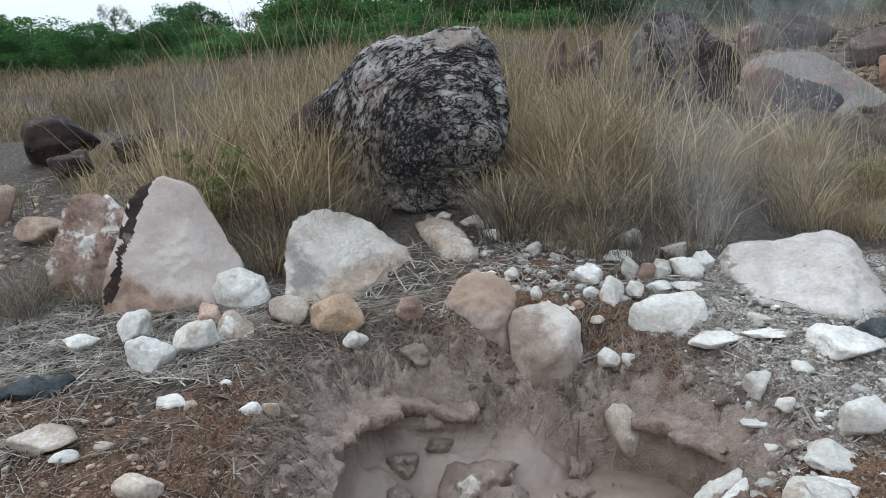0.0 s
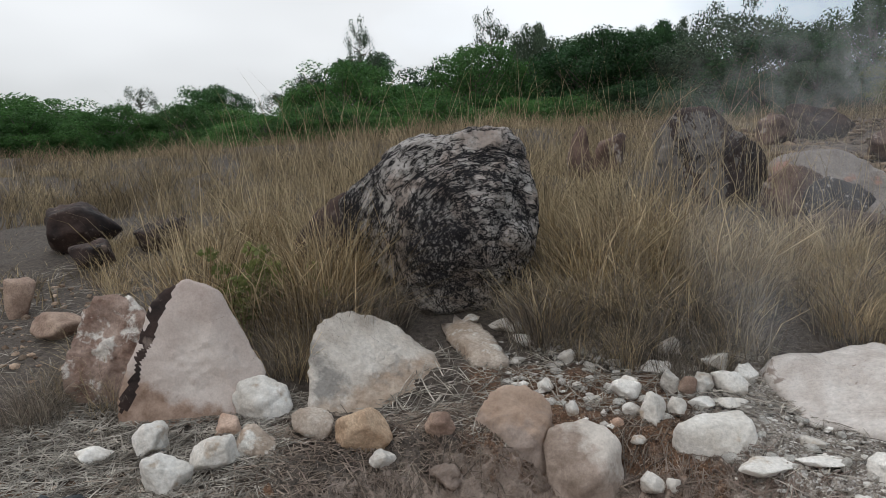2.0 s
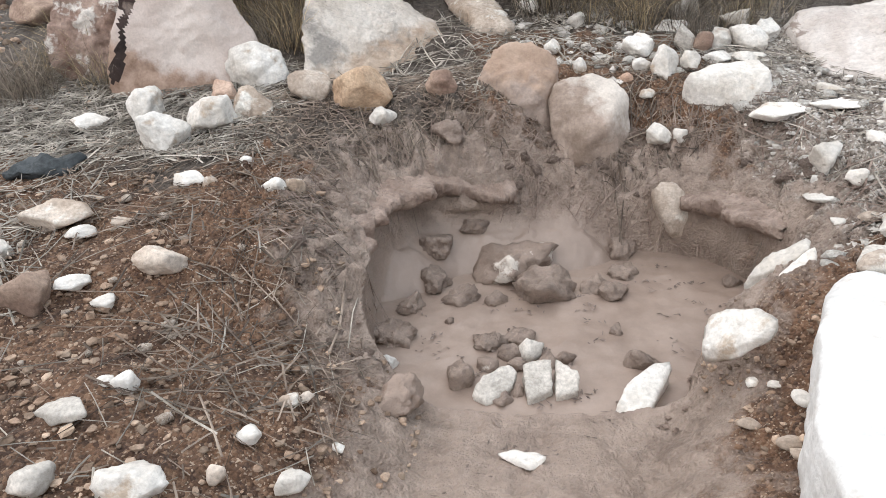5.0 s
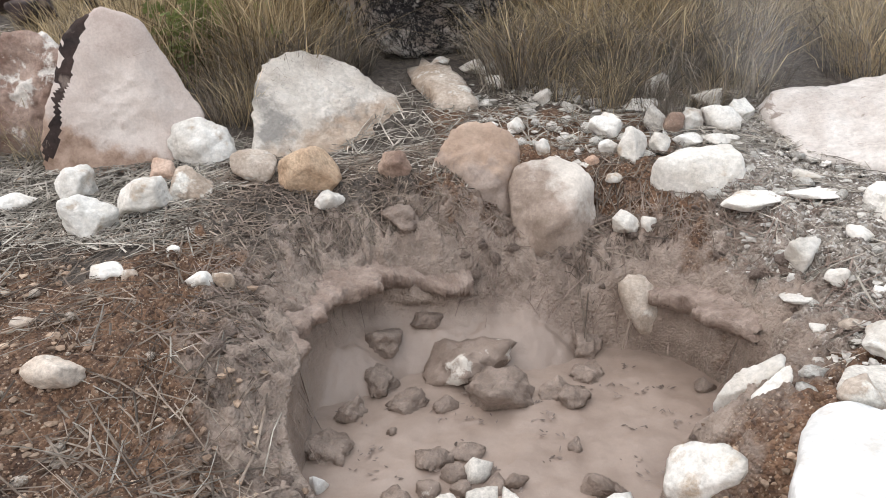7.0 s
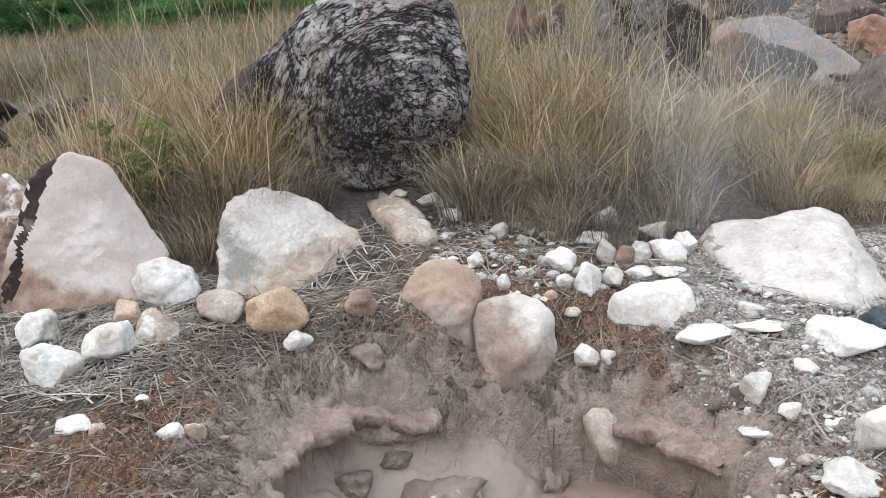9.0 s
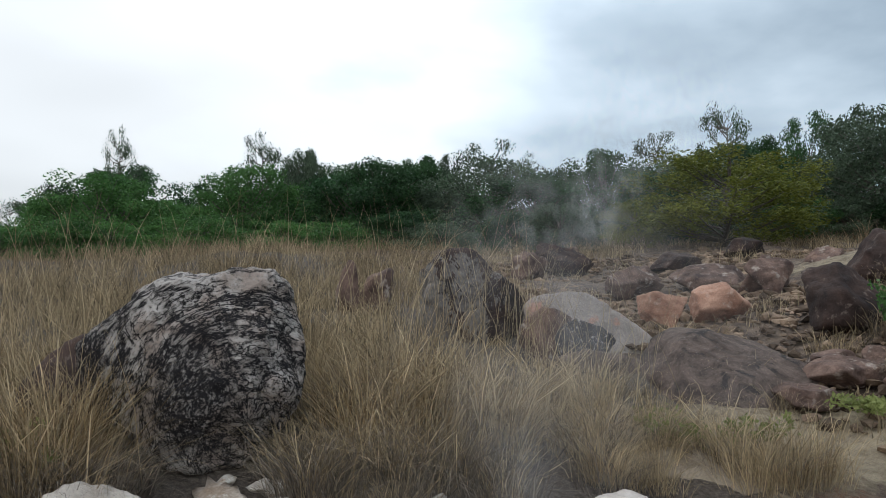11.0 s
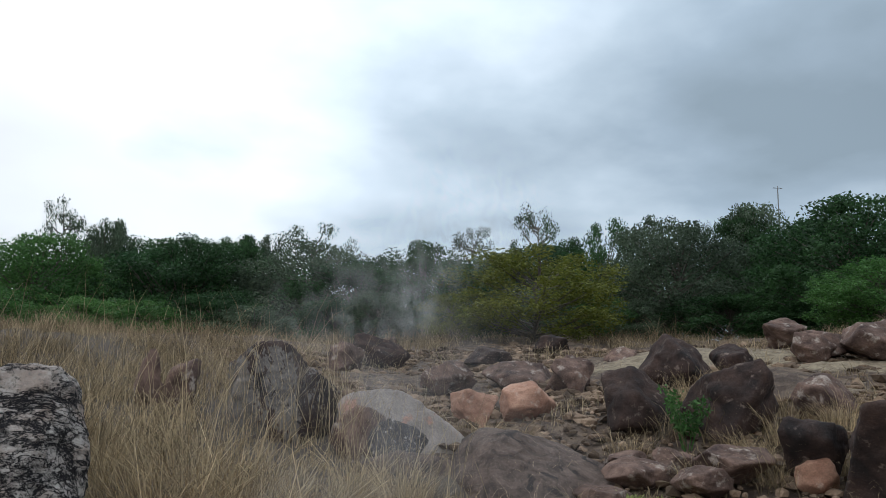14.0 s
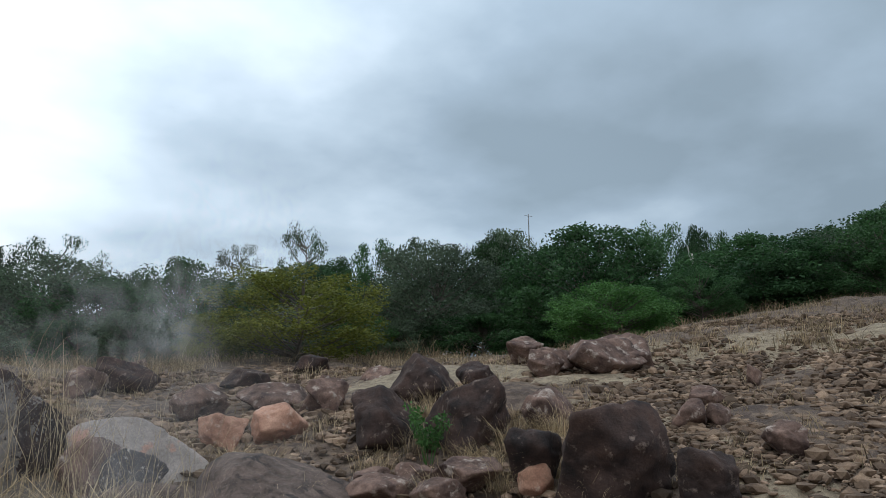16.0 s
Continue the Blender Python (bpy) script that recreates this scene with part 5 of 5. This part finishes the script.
grass_patch(20, -1.75, -.80, 4.35, 5.3, (0, 1, 3, 2, 5))
grass_patch(16, -1.2, -.60, 4.2, 4.7, (2, 4), .6, .9)
grass_patch(24, .45, 1.6, 4.65, 5.7, (0, 1, 3, 2, 2))
grass_patch(22, .25, 1.5, 4.15, 4.75, (2, 4), .6, .95)
grass_patch(30, 1.5, 3.1, 4.7, 6.0, (5, 6, 1, 4), .55, .85)
grass_patch(34, 2.0, 3.6, 4.15, 4.95, (6, 5, 5, 4), .5, .85)
grass_patch(9, -.95, -.5, 4.3, 4.62, (2, 1, 4), .45, .75)
grass_patch(9, .15, .5, 4.4, 4.7, (2, 1, 4), .45, .75)
grass_patch(20, -2.6, .6, 5.8, 7.5, (0, 1, 3, 5), .6, .9)
grass_patch(14, -2.3, -1.7, 3.4, 4.6, (4, 2), .4, .6)
grass_patch(18, -4.2, -2.2, 4.5, 8.0, (4, 1, 6), .35, .6)
grass_patch(16, 3.6, 7.2, 4.6, 7.4, (1, 2, 6), .4, .65)
grass_patch(12, 5.0, 6.4, 3.0, 5.2, (6, 1), .45, .75)
grass_patch(10, 5.8, 8.2, 4.6, 7.2, (6, 1, 5), .45, .7)
grass_patch(14, .3, 1.3, 3.85, 4.25, (4, 2), .35, .55)
grass_patch(8, -1.15, -.95, 3.9, 4.3, (2, 4), .4, .6)


def far_grass():
    """Clumps of dry grass over the hillside, thin on the rocky side."""
    g = np.random.default_rng(21)
    pts, hs = [], []
    while len(pts) < 80000:
        az, r = g.uniform(-.75, 1.6), 6.3 + 20 * g.random() ** 1.3
        x, y = r * math.sin(az), r * math.cos(az)
        bare = (x > 1.5 and y < 9.2) or (x > 2.4 + .1 * y and y < 16.5) or (x > 3 and r < 14) or (x < -2.0 and y < 8.5)
        if bare and g.random() < (.45 if x > 12 else .80 if y > 7 and x > 2 else .93):
            continue
        lush = float(field(np.array([x]), np.array([y]), 2.6, 23, 3)[0])
        if lush < -.35 and not bare:
            continue
        tall, count, wide = (1 + .6 * max(-.4, lush)) * g.uniform(.18, .62) * (.6 if bare else 1.0), int(g.integers(14, 40)), g.uniform(.06, .22)
        for _ in range(count):
            pts.append((x + g.normal() * wide, y + g.normal() * wide, 0.0))
            hs.append(tall * g.uniform(.4, 1.1))
    p = np.array(pts)
    p[:, 2] = ground_height(p[:, 0], p[:, 1]) - .03
    v, f = blades(p, hs, .0095, .9, g)
    ob = mesh_object("dry_grass", v, f, GRASS_FAR, smooth=False)
    tagged(ob, "brown dry grass covering the hillside up to the wood", "grass", kind="stuff")


def tall_stalks():
    """Long thin flowering stalks that stand above the grass."""
    g = np.random.default_rng(22)
    pts = np.array([(g.uniform(-2.4, 3.0), g.uniform(4.8, 8.0), 0.0) for _ in range(620)])
    pts[:, 2] = ground_height(pts[:, 0], pts[:, 1]) - .03
    v, f = blades(pts, g.uniform(.9, 1.75, len(pts)), .005, .5, g)
    ob = mesh_object("grass_stalks", v, f, GRASS_PALE, smooth=False)
    tagged(ob, "long thin straw stalks above the dry grass", "grass", kind="stuff")


tall_stalks()
far_grass()


# ---- straw lying on the ground ----
def straw(spots, mat, label, seed, near=.04):
    g = np.random.default_rng(seed)
    verts, faces = [], []
    for count, x0, x1, y0, y1, _ in spots:
        for _k in range(count):
            x, y, a, l = g.uniform(x0, x1), g.uniform(y0, y1), g.uniform(0, 6.283), .035 + .24 * g.random() ** 2
            if pool_edge(np.float64(x), np.float64(y)) < near:
                continue
            w = .0010 + .0024 * g.random() ** 2
            c, s = math.cos(a), math.sin(a)
            n0 = len(verts)
            for q in (-.5, 0, .5):
                px, py = x + c * l * q + .06 * l * (q * q) * s, y + s * l * q
                pz = surface(px, py) + .010 + g.uniform(0, .02)
                verts += [(px - s * w, py + c * w, pz), (px + s * w, py - c * w, pz + .002), (px, py, pz + .003)]
            for k in (0, 3):
                faces += [(n0 + k, n0 + k + 2, n0 + k + 5, n0 + k + 3), (n0 + k + 2, n0 + k + 1, n0 + k + 4, n0 + k + 5)]
    ob = mesh_object("straw", verts, faces, mat, smooth=False)
    tagged(ob, label, "straw", kind="stuff")


straw(((900, -.95, -.25, 2.75, 3.5, 1), (500, -.9, -.35, 1.5, 2.9, 1), (500, -.4, .1, 3.05, 3.6, 1), (420, .5, 1.1, 3.0, 3.6, 1), (350, -1.6, -.9, 2.2, 3.0, 1), (150, -1.6, -.5, 1.0, 2.2, 1)),
      BROWN_STRAW, "short brown stalks and straw trodden into the soil", 35)
straw(((3000, -2.3, -.85, 2.75, 3.7, 1), (500, -.5, .2, 3.3, 4.2, 1), (900, .2, 1.6, 3.5, 4.4, 1), (500, 1.1, 2.6, 2.6, 3.6, 1), (60, .95, 1.5, 2.1, 2.9, 1), (90, -1.6, -.4, .9, 2.4, 1), (700, -2.3, -1.35, 1.7, 2.7, 1), (900, -4, -1.8, 3.4, 6.5, 1)),
      STRAW, "loose grey straw and stalks strewn over the soil", 33)
straw(((520, -.75, .1, 2.2, 3.3, 1), (260, .1, 1.2, 2.95, 3.25, 1), (320, .75, 1.35, 2.3, 3.1, 1)), MUD_BANK, "straw stalks caked in mud on the pool's bank", 34, .0)


# ---- gravel ----
def gravel(name, count, x0, x1, y0, y1, lo, hi, mat, label, seed, keep=None, shore=.05):
    g = np.random.default_rng(seed)
    bv, bf = BALLS[1]
    bf = np.array(bf)
    x, y = g.uniform(x0, x1, count), g.uniform(y0, y1, count)
    d = pool_edge(x, y)
    ok = d >= shore
    if keep:
        ok &= keep(x, y, d, g.random(count))
    x, y = x[ok], y[ok]
    n = len(x)
    s = lo + (hi - lo) * g.random(n) ** 3
    shape = np.stack([np.ones(n), g.uniform(.6, 1, n), g.uniform(.3, .7, n)], 1) * s[:, None] / 2
    q = bv[None] * (1 + g.uniform(-.38, .30, (n, len(bv), 1))) * shape[:, None, :]
    a = g.uniform(0, 6.283, n)[:, None]
    qx, qy = q[..., 0] * np.cos(a) - q[..., 1] * np.sin(a), q[..., 0] * np.sin(a) + q[..., 1] * np.cos(a)
    z = np.maximum(ground_height(x, y), MUD_LEVEL) + s * .12
    V = np.stack([qx + x[:, None], qy + y[:, None], q[..., 2] + z[:, None]], -1).reshape(-1, 3)
    F = (bf[None] + (np.arange(n) * len(bv))[:, None, None]).reshape(-1, 3)
    ob = mesh_object(name, V.tolist(), F.tolist(), mat, smooth=False)
    return tagged(ob, label, "gravel", kind="stuff")


gravel("gravel", 4300, 1.0, 2.6, 1.9, 3.95, .005, .055, GRAVEL_WHITE, "pale gravel and chips strewn beside the white rocks", 41)
gravel("gravel", 4800, -1.9, -.1, .8, 2.7, .005, .040, GRAVEL_TAN, "small brown and tan grit on the bare soil", 42)
gravel("gravel", 1500, .62, 1.15, 1.2, 2.45, .004, .032, GRAVEL_TAN, "brown crumbs and grit on the bank beside the white block", 49)
gravel("gravel", 300, .1, .8, 3.4, 4.3, .02, .08, GRAVEL_WHITE, "white stones in the grass below the boulder", 43)
gravel("gravel", 9000, 4.2, 17, 0, 12, .03, .24, GRAVEL_BROWN, "brown rubble covering the rocky slope", 44)
gravel("gravel", 6000, 6.6, 12, .8, 5.6, .04, .19, GRAVEL_BROWN, "brown broken stones heaped on the slope", 40)
gravel("gravel", 5000, 3.2, 11, 7, 17, .04, .28, GRAVEL_BROWN, "dark rubble below the wood", 45)
gravel("gravel", 2200, 4, 17, 1, 9, .02, .12, GRAVEL_TAN, "pale chips on the rocky slope", 46)
gravel("gravel", 900, -4, -1.6, 2.5, 6, .015, .07, GRAVEL_TAN, "scattered brown stones on the bare ground", 47)


gravel("mud_crumbs", 5200, -.95, 1.35, 1.75, 3.35, .006, .034, MUD_BANK, "crumbs of drying mud along the pool's rim", 48,
       lambda x, y, d, luck: (d < .32) & (luck < np.exp(-np.clip(d, 0, 9) / .14)), 0.0)


def pebbles(count, x0, x1, y0, y1, lo, hi, mat, label, seed):
    """Loose pebbles, each a thing of its own on one of a few shapes."""
    g = np.random.default_rng(seed)
    shapes = []
    for k in range(7):
        v, f = stone_mesh(seed * 10 + k, 1, g.uniform(.65, 1), g.uniform(.45, .7), 2, 40)
        me = bpy.data.meshes.new("pebble")
        me.from_pydata([tuple(p) for p in v], [], [tuple(p) for p in f])
        me.materials.append(mat)
        me.shade_smooth()
        shapes.append(me)
    made = 0
    while made < count:
        x, y = g.uniform(x0, x1), g.uniform(y0, y1)
        if pool_edge(np.float64(x), np.float64(y)) < .12:
            continue
        s = lo + (hi - lo) * g.random() ** 1.6
        ob = new("pebble", shapes[made % 7])
        ob.matrix_world = Matrix.Translation((x, y, surface(x, y) + s * .16)) @ Euler((g.uniform(-.2, .2), g.uniform(-.2, .2), g.uniform(0, 6))).to_matrix().to_4x4() @ Matrix.Scale(s, 4)
        tagged(ob, label, "pebble", "pebbles")
        made += 1


pebbles(170, .95, 2.4, 1.9, 3.5, .025, .085, STONE["white"], "small white pebble on the grit", 51)
pebbles(40, .5, 1.3, 3.4, 4.2, .03, .10, STONE["white"], "white pebble at the foot of the grass", 52)
pebbles(70, -1.7, -.45, 1.0, 2.5, .015, .045, STONE["tan"], "small tan pebble on bare brown soil", 53)


# ---- green weeds ----
def weed(x, y, height, wide, mat, label, seed):
    """A low leafy plant: thin stems with leaves up their length."""
    g = np.random.default_rng(seed)
    root = new("weed")
    root.matrix_basis = pose(x, y, surface(x, y))
    tops = [Vector((g.normal() * wide * .5, g.normal() * wide * .5, height * g.uniform(.55, 1))) for _ in range(9)]
    at, sp = [], []
    for p in tops:
        v, f = tube([Vector((p.x * .2, p.y * .2, -.02)), p * .6, p], [.005, .004, .002], 4)
        mesh_object("stem", v, f, mat, parent=root)
        for q in (.4, .6, .8, 1.0):
            at.append(p * q)
            sp.append(wide * .22)
    lv, lf = leaves(at, sp, 22, .045, g)
    mesh_object("leaves", lv, lf, mat, smooth=False, parent=root)
    return tagged(root, label, "plant", "weeds")


weed(-1.42, 4.45, .55, .30, GREENERY, "yellow-green weed beside the triangular rock", 81)
weed(-1.15, 4.60, .40, .25, GREENERY, "yellow-green weed in the dry grass", 82)
weed(5.75, 5.75, .60, .35, LEAF_GREEN, "green fern between the dark boulders", 83)
weed(2.95, 4.75, .25, .5, GREENERY, "low green weed in the straw", 84)
weed(4.7, 4.9, .09, .4, GREENERY, "patch of low green weed on the grit", 85)


def cloth(x, y, w, d, seed, label):
    v, f = stone_mesh(seed, w, d, .09, 4, 6, 18)
    v = v + np.array([0, 0, 1]) * rough(v, .06, .025, seed, 3)
    ob = mesh_object("cloth_scrap", v, f, material("charred_cloth", (.035, .04, .043), (.09, .10, .105), 9, .8, .8, 40))
    ob.matrix_world = pose(x, y, surface(x, y) + .015, 0, 0, 20)
    return tagged(ob, label, "cloth")


cloth(-1.68, 2.72, .30, .14, 91, "crumpled dark grey rag lying in the straw")
cloth(-1.95, 2.62, .22, .12, 92, "torn dark grey rag half under straw")
cloth(1.95, 3.12, .42, .10, 93, "flattened dark grey scrap on the pale grit")


# ---- clods of drying mud on the rim, and scraps floating on the mud ----
def clods():
    g = np.random.default_rng(71)
    shapes = []
    for k in range(6):
        v, f = stone_mesh(900 + k, 1, g.uniform(.7, 1), g.uniform(.4, .7), 3, 10)
        v = v * (1 + rough(v, .3, .22, k, 4))
        me = bpy.data.meshes.new("mud_clod")
        me.from_pydata([tuple(p) for p in v], [], [tuple(p) for p in f])
        me.materials.append(MUD_BANK)
        me.shade_smooth()
        shapes.append(me)
    made = 0
    while made < 130:
        x, y = g.uniform(-.75, 1.25), g.uniform(1.9, 3.25)
        dist = float(pool_edge(np.float64(x), np.float64(y)))
        if not .05 < dist < .3 or g.random() > math.exp(-abs(dist - .03) / .09):
            continue
        s = .018 + .06 * g.random() ** 2
        ob = new("mud_clod", shapes[made % 6])
        ob.matrix_world = Matrix.Translation((x, y, float(ground_height(np.float64(x), np.float64(y))) + s * .12)) @ Euler((g.uniform(-.5, .5), g.uniform(-.5, .5), g.uniform(0, 6))).to_matrix().to_4x4() @ Matrix.Scale(s, 4)
        tagged(ob, "clod of wet grey-brown mud on the pool's rim", "clod", "mud clods")
        made += 1


clods()


def crust_ledge(name_text, start, end):
    """The crusted lip of mud that hangs out over the pool: a ragged shelf along the shore, hollow beneath."""
    steps = int(abs(end - start) * 5)
    verts, faces = [], []
    for k in range(steps):
        deg = start + (end - start) * k / (steps - 1)
        c, s = math.cos(radians(deg)), math.sin(radians(deg))
        r = .35
        while pool_edge(np.float64(.28 + r * c), np.float64(2.42 + r * s)) < -.005 and r < 1.4:
            r += .004
        bold = math.sin(math.pi * k / (steps - 1)) ** .4
        p = Vector((c * r, s * r, 0))
        over = bold * max(.0, .062 + .085 * noise.fractal(p * 6, .9, 2.1, 5)) - .03 * (1 - bold)
        thick = .02 + .03 * bold * (1 + .8 * noise.noise(p * 9))
        top = float(ground_height(np.float64(.28 + (r + .09) * c), np.float64(2.42 + (r + .09) * s))) - .03 * (1 - bold)
        rows = []
        for o in np.linspace(.15, 0, 11):
            base = float(ground_height(np.float64(.28 + (r + o) * c), np.float64(2.42 + (r + o) * s)))
            rows.append((o, max(base - .008, top - (.09 - o) * .22 * (o < .09) + .004) if o < .13 else base - .02))
        edge = rows[-1][1]
        rows += [(-over * q, edge - .012 * q) for q in (.3, .6, .85, 1.0)]
        rows += [(-over * q, edge - .012 - thick * h) for q, h in ((1.06, .3), (1.0, .7), (.7, 1.0), (.2, 1.15))] + [(.05, edge - thick - .05)]
        for m, (o, z) in enumerate(rows):
            q = Vector((.28 + (r + o) * c, 2.42 + (r + o) * s, z))
            b = noise.fractal(q * 11, .8, 2.1, 3) * .012 + noise.fractal(q * 42, .7, 2.1, 3) * .007
            b *= 0 if m in (0, len(rows) - 1) else 1
            verts.append((q.x - c * b * .5, q.y - s * b * .5, q.z + b))
    w = len(verts) // steps
    for k in range(steps - 1):
        for m in range(w - 1):
            o = k * w + m
            faces.append((o, o + w, o + w + 1, o + 1))
    ob = mesh_object("mud_crust", verts, faces, MUD_BANK)
    tagged(ob, name_text, "mud crust", kind="structure")


crust_ledge("ragged overhanging lip of crusted mud on the pool's rim", 186, 104)
crust_ledge("crumbling lip of mud above the far corner of the pool", 47, 14)


def scraps():
    """Small clusters of stalk ends and crumbs that stick out of the mud."""
    g = np.random.default_rng(72)
    verts, faces = [], []
    count = 0
    while count < 70:
        mx, my = g.uniform(-.4, 1.0), g.uniform(1.3, 3.0)
        if pool_edge(np.float64(mx), np.float64(my)) > -.07:
            continue
        count += 1
        for _ in range(int(g.integers(2, 8))):
            x, y = mx + g.normal() * .022, my + g.normal() * .012
            a, l, w = g.uniform(0, 6.28), g.uniform(.004, .016), g.uniform(.002, .005)
            c, s, n0 = math.cos(a), math.sin(a), len(verts)
            z = surface(x, y) + .004
            verts += [(x - c * l, y - s * l, z), (x + s * w, y - c * w, z + .002), (x + c * l, y + s * l, z + .004), (x - s * w, y + c * w, z + .002), (x + c * .3 * l, y + s * .3 * l, z + w * 1.2)]
            faces += [(n0, n0 + 1, n0 + 4), (n0 + 1, n0 + 2, n0 + 4), (n0 + 2, n0 + 3, n0 + 4), (n0 + 3, n0, n0 + 4)]
    ob = mesh_object("debris", verts, faces, material("mud_soaked_debris", (.10, .074, .06), (.22, .17, .145), 9, .6, .2, 40, islands=.3), smooth=False)
    tagged(ob, "dark crumbs and stalk ends sticking out of the mud", "debris", kind="stuff")


scraps()

# ---- steam rising from the pool ----
def steam_material(name, density):
    m = bpy.data.materials.new(name)
    m.use_nodes = True
    tree = m.node_tree
    n = tree.nodes.new
    tree.nodes.clear()
    out, mix, clear = n("ShaderNodeOutputMaterial"), n("ShaderNodeMixShader"), n("ShaderNodeBsdfTransparent")
    face, back, veil = n("ShaderNodeBsdfDiffuse"), n("ShaderNodeBsdfTranslucent"), n("ShaderNodeMixShader")
    face.inputs[0].default_value = back.inputs[0].default_value = (.92, .93, .95, 1)
    veil.inputs[0].default_value = .5
    coord, curl, fade = n("ShaderNodeTexCoord"), n("ShaderNodeTexNoise"), n("ShaderNodeAttribute")
    fade.attribute_name = "fade"
    for key, v in (("Scale", 1.5), ("Detail", 5), ("Roughness", .55), ("Distortion", .8)):
        curl.inputs[key].default_value = v
    puff, fac = n("ShaderNodeMapRange"), n("ShaderNodeMath")
    for key, v in (("From Min", .38), ("From Max", .80), ("To Min", 0), ("To Max", density)):
        puff.inputs[key].default_value = v
    fac.operation = "MULTIPLY"
    wire(tree, (coord.outputs["Object"], curl.inputs["Vector"]), (curl.outputs[0], puff.inputs["Value"]), (puff.outputs[0], fac.inputs[0]), (fade.outputs["Fac"], fac.inputs[1]),
         (face.outputs[0], veil.inputs[1]), (back.outputs[0], veil.inputs[2]), (fac.outputs[0], mix.inputs[0]), (clear.outputs[0], mix.inputs[1]), (veil.outputs[0], mix.inputs[2]), (mix.outputs[0], out.inputs[0]))
    return m


def steam(start, end, wide0, wide1, layers, density, label, seed, turn=15):
    """Drifting billows from start to end: soft wavy veils, each fading out to nothing at its rim."""
    g = np.random.default_rng(seed)
    verts, faces, fades = [], [], []
    c, s = math.cos(radians(turn)), math.sin(radians(turn))
    for k in range(layers):
        q = (k + .5) / layers
        mid = np.array(start) * (1 - q) + np.array(end) * q + g.normal(size=3) * .05 * wide1
        w = wide0 * (1 - q) + wide1 * q
        ph = g.uniform(0, 6.28, 4)
        n0, side = len(verts), 31
        for i in range(side):
            for j in range(side):
                u, v = i / (side - 1) * 2 - 1, j / (side - 1) * 2 - 1
                bend = .07 * w * (math.sin(2.2 * u + ph[0]) + math.sin(2.6 * v + ph[1]) + .4 * math.sin(5 * u + 3 * v + ph[2]))
                verts.append((mid[0] + u * w * c + bend * s, mid[1] - u * w * s + bend * c, mid[2] + v * w * .9))
                r = math.hypot(u, v)
                q1 = min(1.0, max(0.0, 1 - r))
                fades.append(q1 * q1 * (3 - 2 * q1) * min(1.0, max(0.0, (verts[-1][2] - surface(verts[-1][0], verts[-1][1])) / .5)))
        for i in range(side - 1):
            for j in range(side - 1):
                o = n0 + i * side + j
                faces.append((o, o + side, o + side + 1, o + 1))
    ob = mesh_object("steam", verts, faces, steam_material("steam_veil", density))
    a = ob.data.attributes.new("fade", "FLOAT", "POINT")
    a.data.foreach_set("value", np.array(fades, dtype=np.float32))
    return tagged(ob, label, "steam", kind="stuff")


steam((1.0, 3.3, .6), (2.3, 4.6, 2.1), .8, 1.6, 3, .17, "thin white steam drifting off the hot mud", 61)
steam((5.0, 14, 3.0), (12, 19, 4.6), 3.6, 6.5, 2, .34, "faint drifting steam over the rocky slope", 63, -30)
steam((10.8, 22.6, 3.6), (11.2, 23.4, 5.4), 1.9, 2.6, 1, .45, "distant white steam column among the trees", 62, -25)


# ---- a thin mast far behind the wood ----
def mast(x, y, top):
    root = new("radio_mast")
    base = float(ground_height(np.float64(x), np.float64(y))) - .1
    root.matrix_basis = pose(x, y, base)
    steel = material("weathered_steel", (.16, .17, .18), (.28, .29, .30), 3, .6, .2, 20)
    v, f = tube([Vector((0, 0, 0)), Vector((0, 0, top - base))], [.05, .03], 6)
    mesh_object("pole", v, f, steel, parent=root)
    v, f = tube([Vector((-.22, .1, top - base - .1)), Vector((.22, -.1, top - base - .1))], [.02, .02], 5)
    mesh_object("crossbar", v, f, steel, parent=root)
    return tagged(root, "thin grey mast with a crossbar behind the wood", "mast")


mast(33.3, 25.7, 13.0)
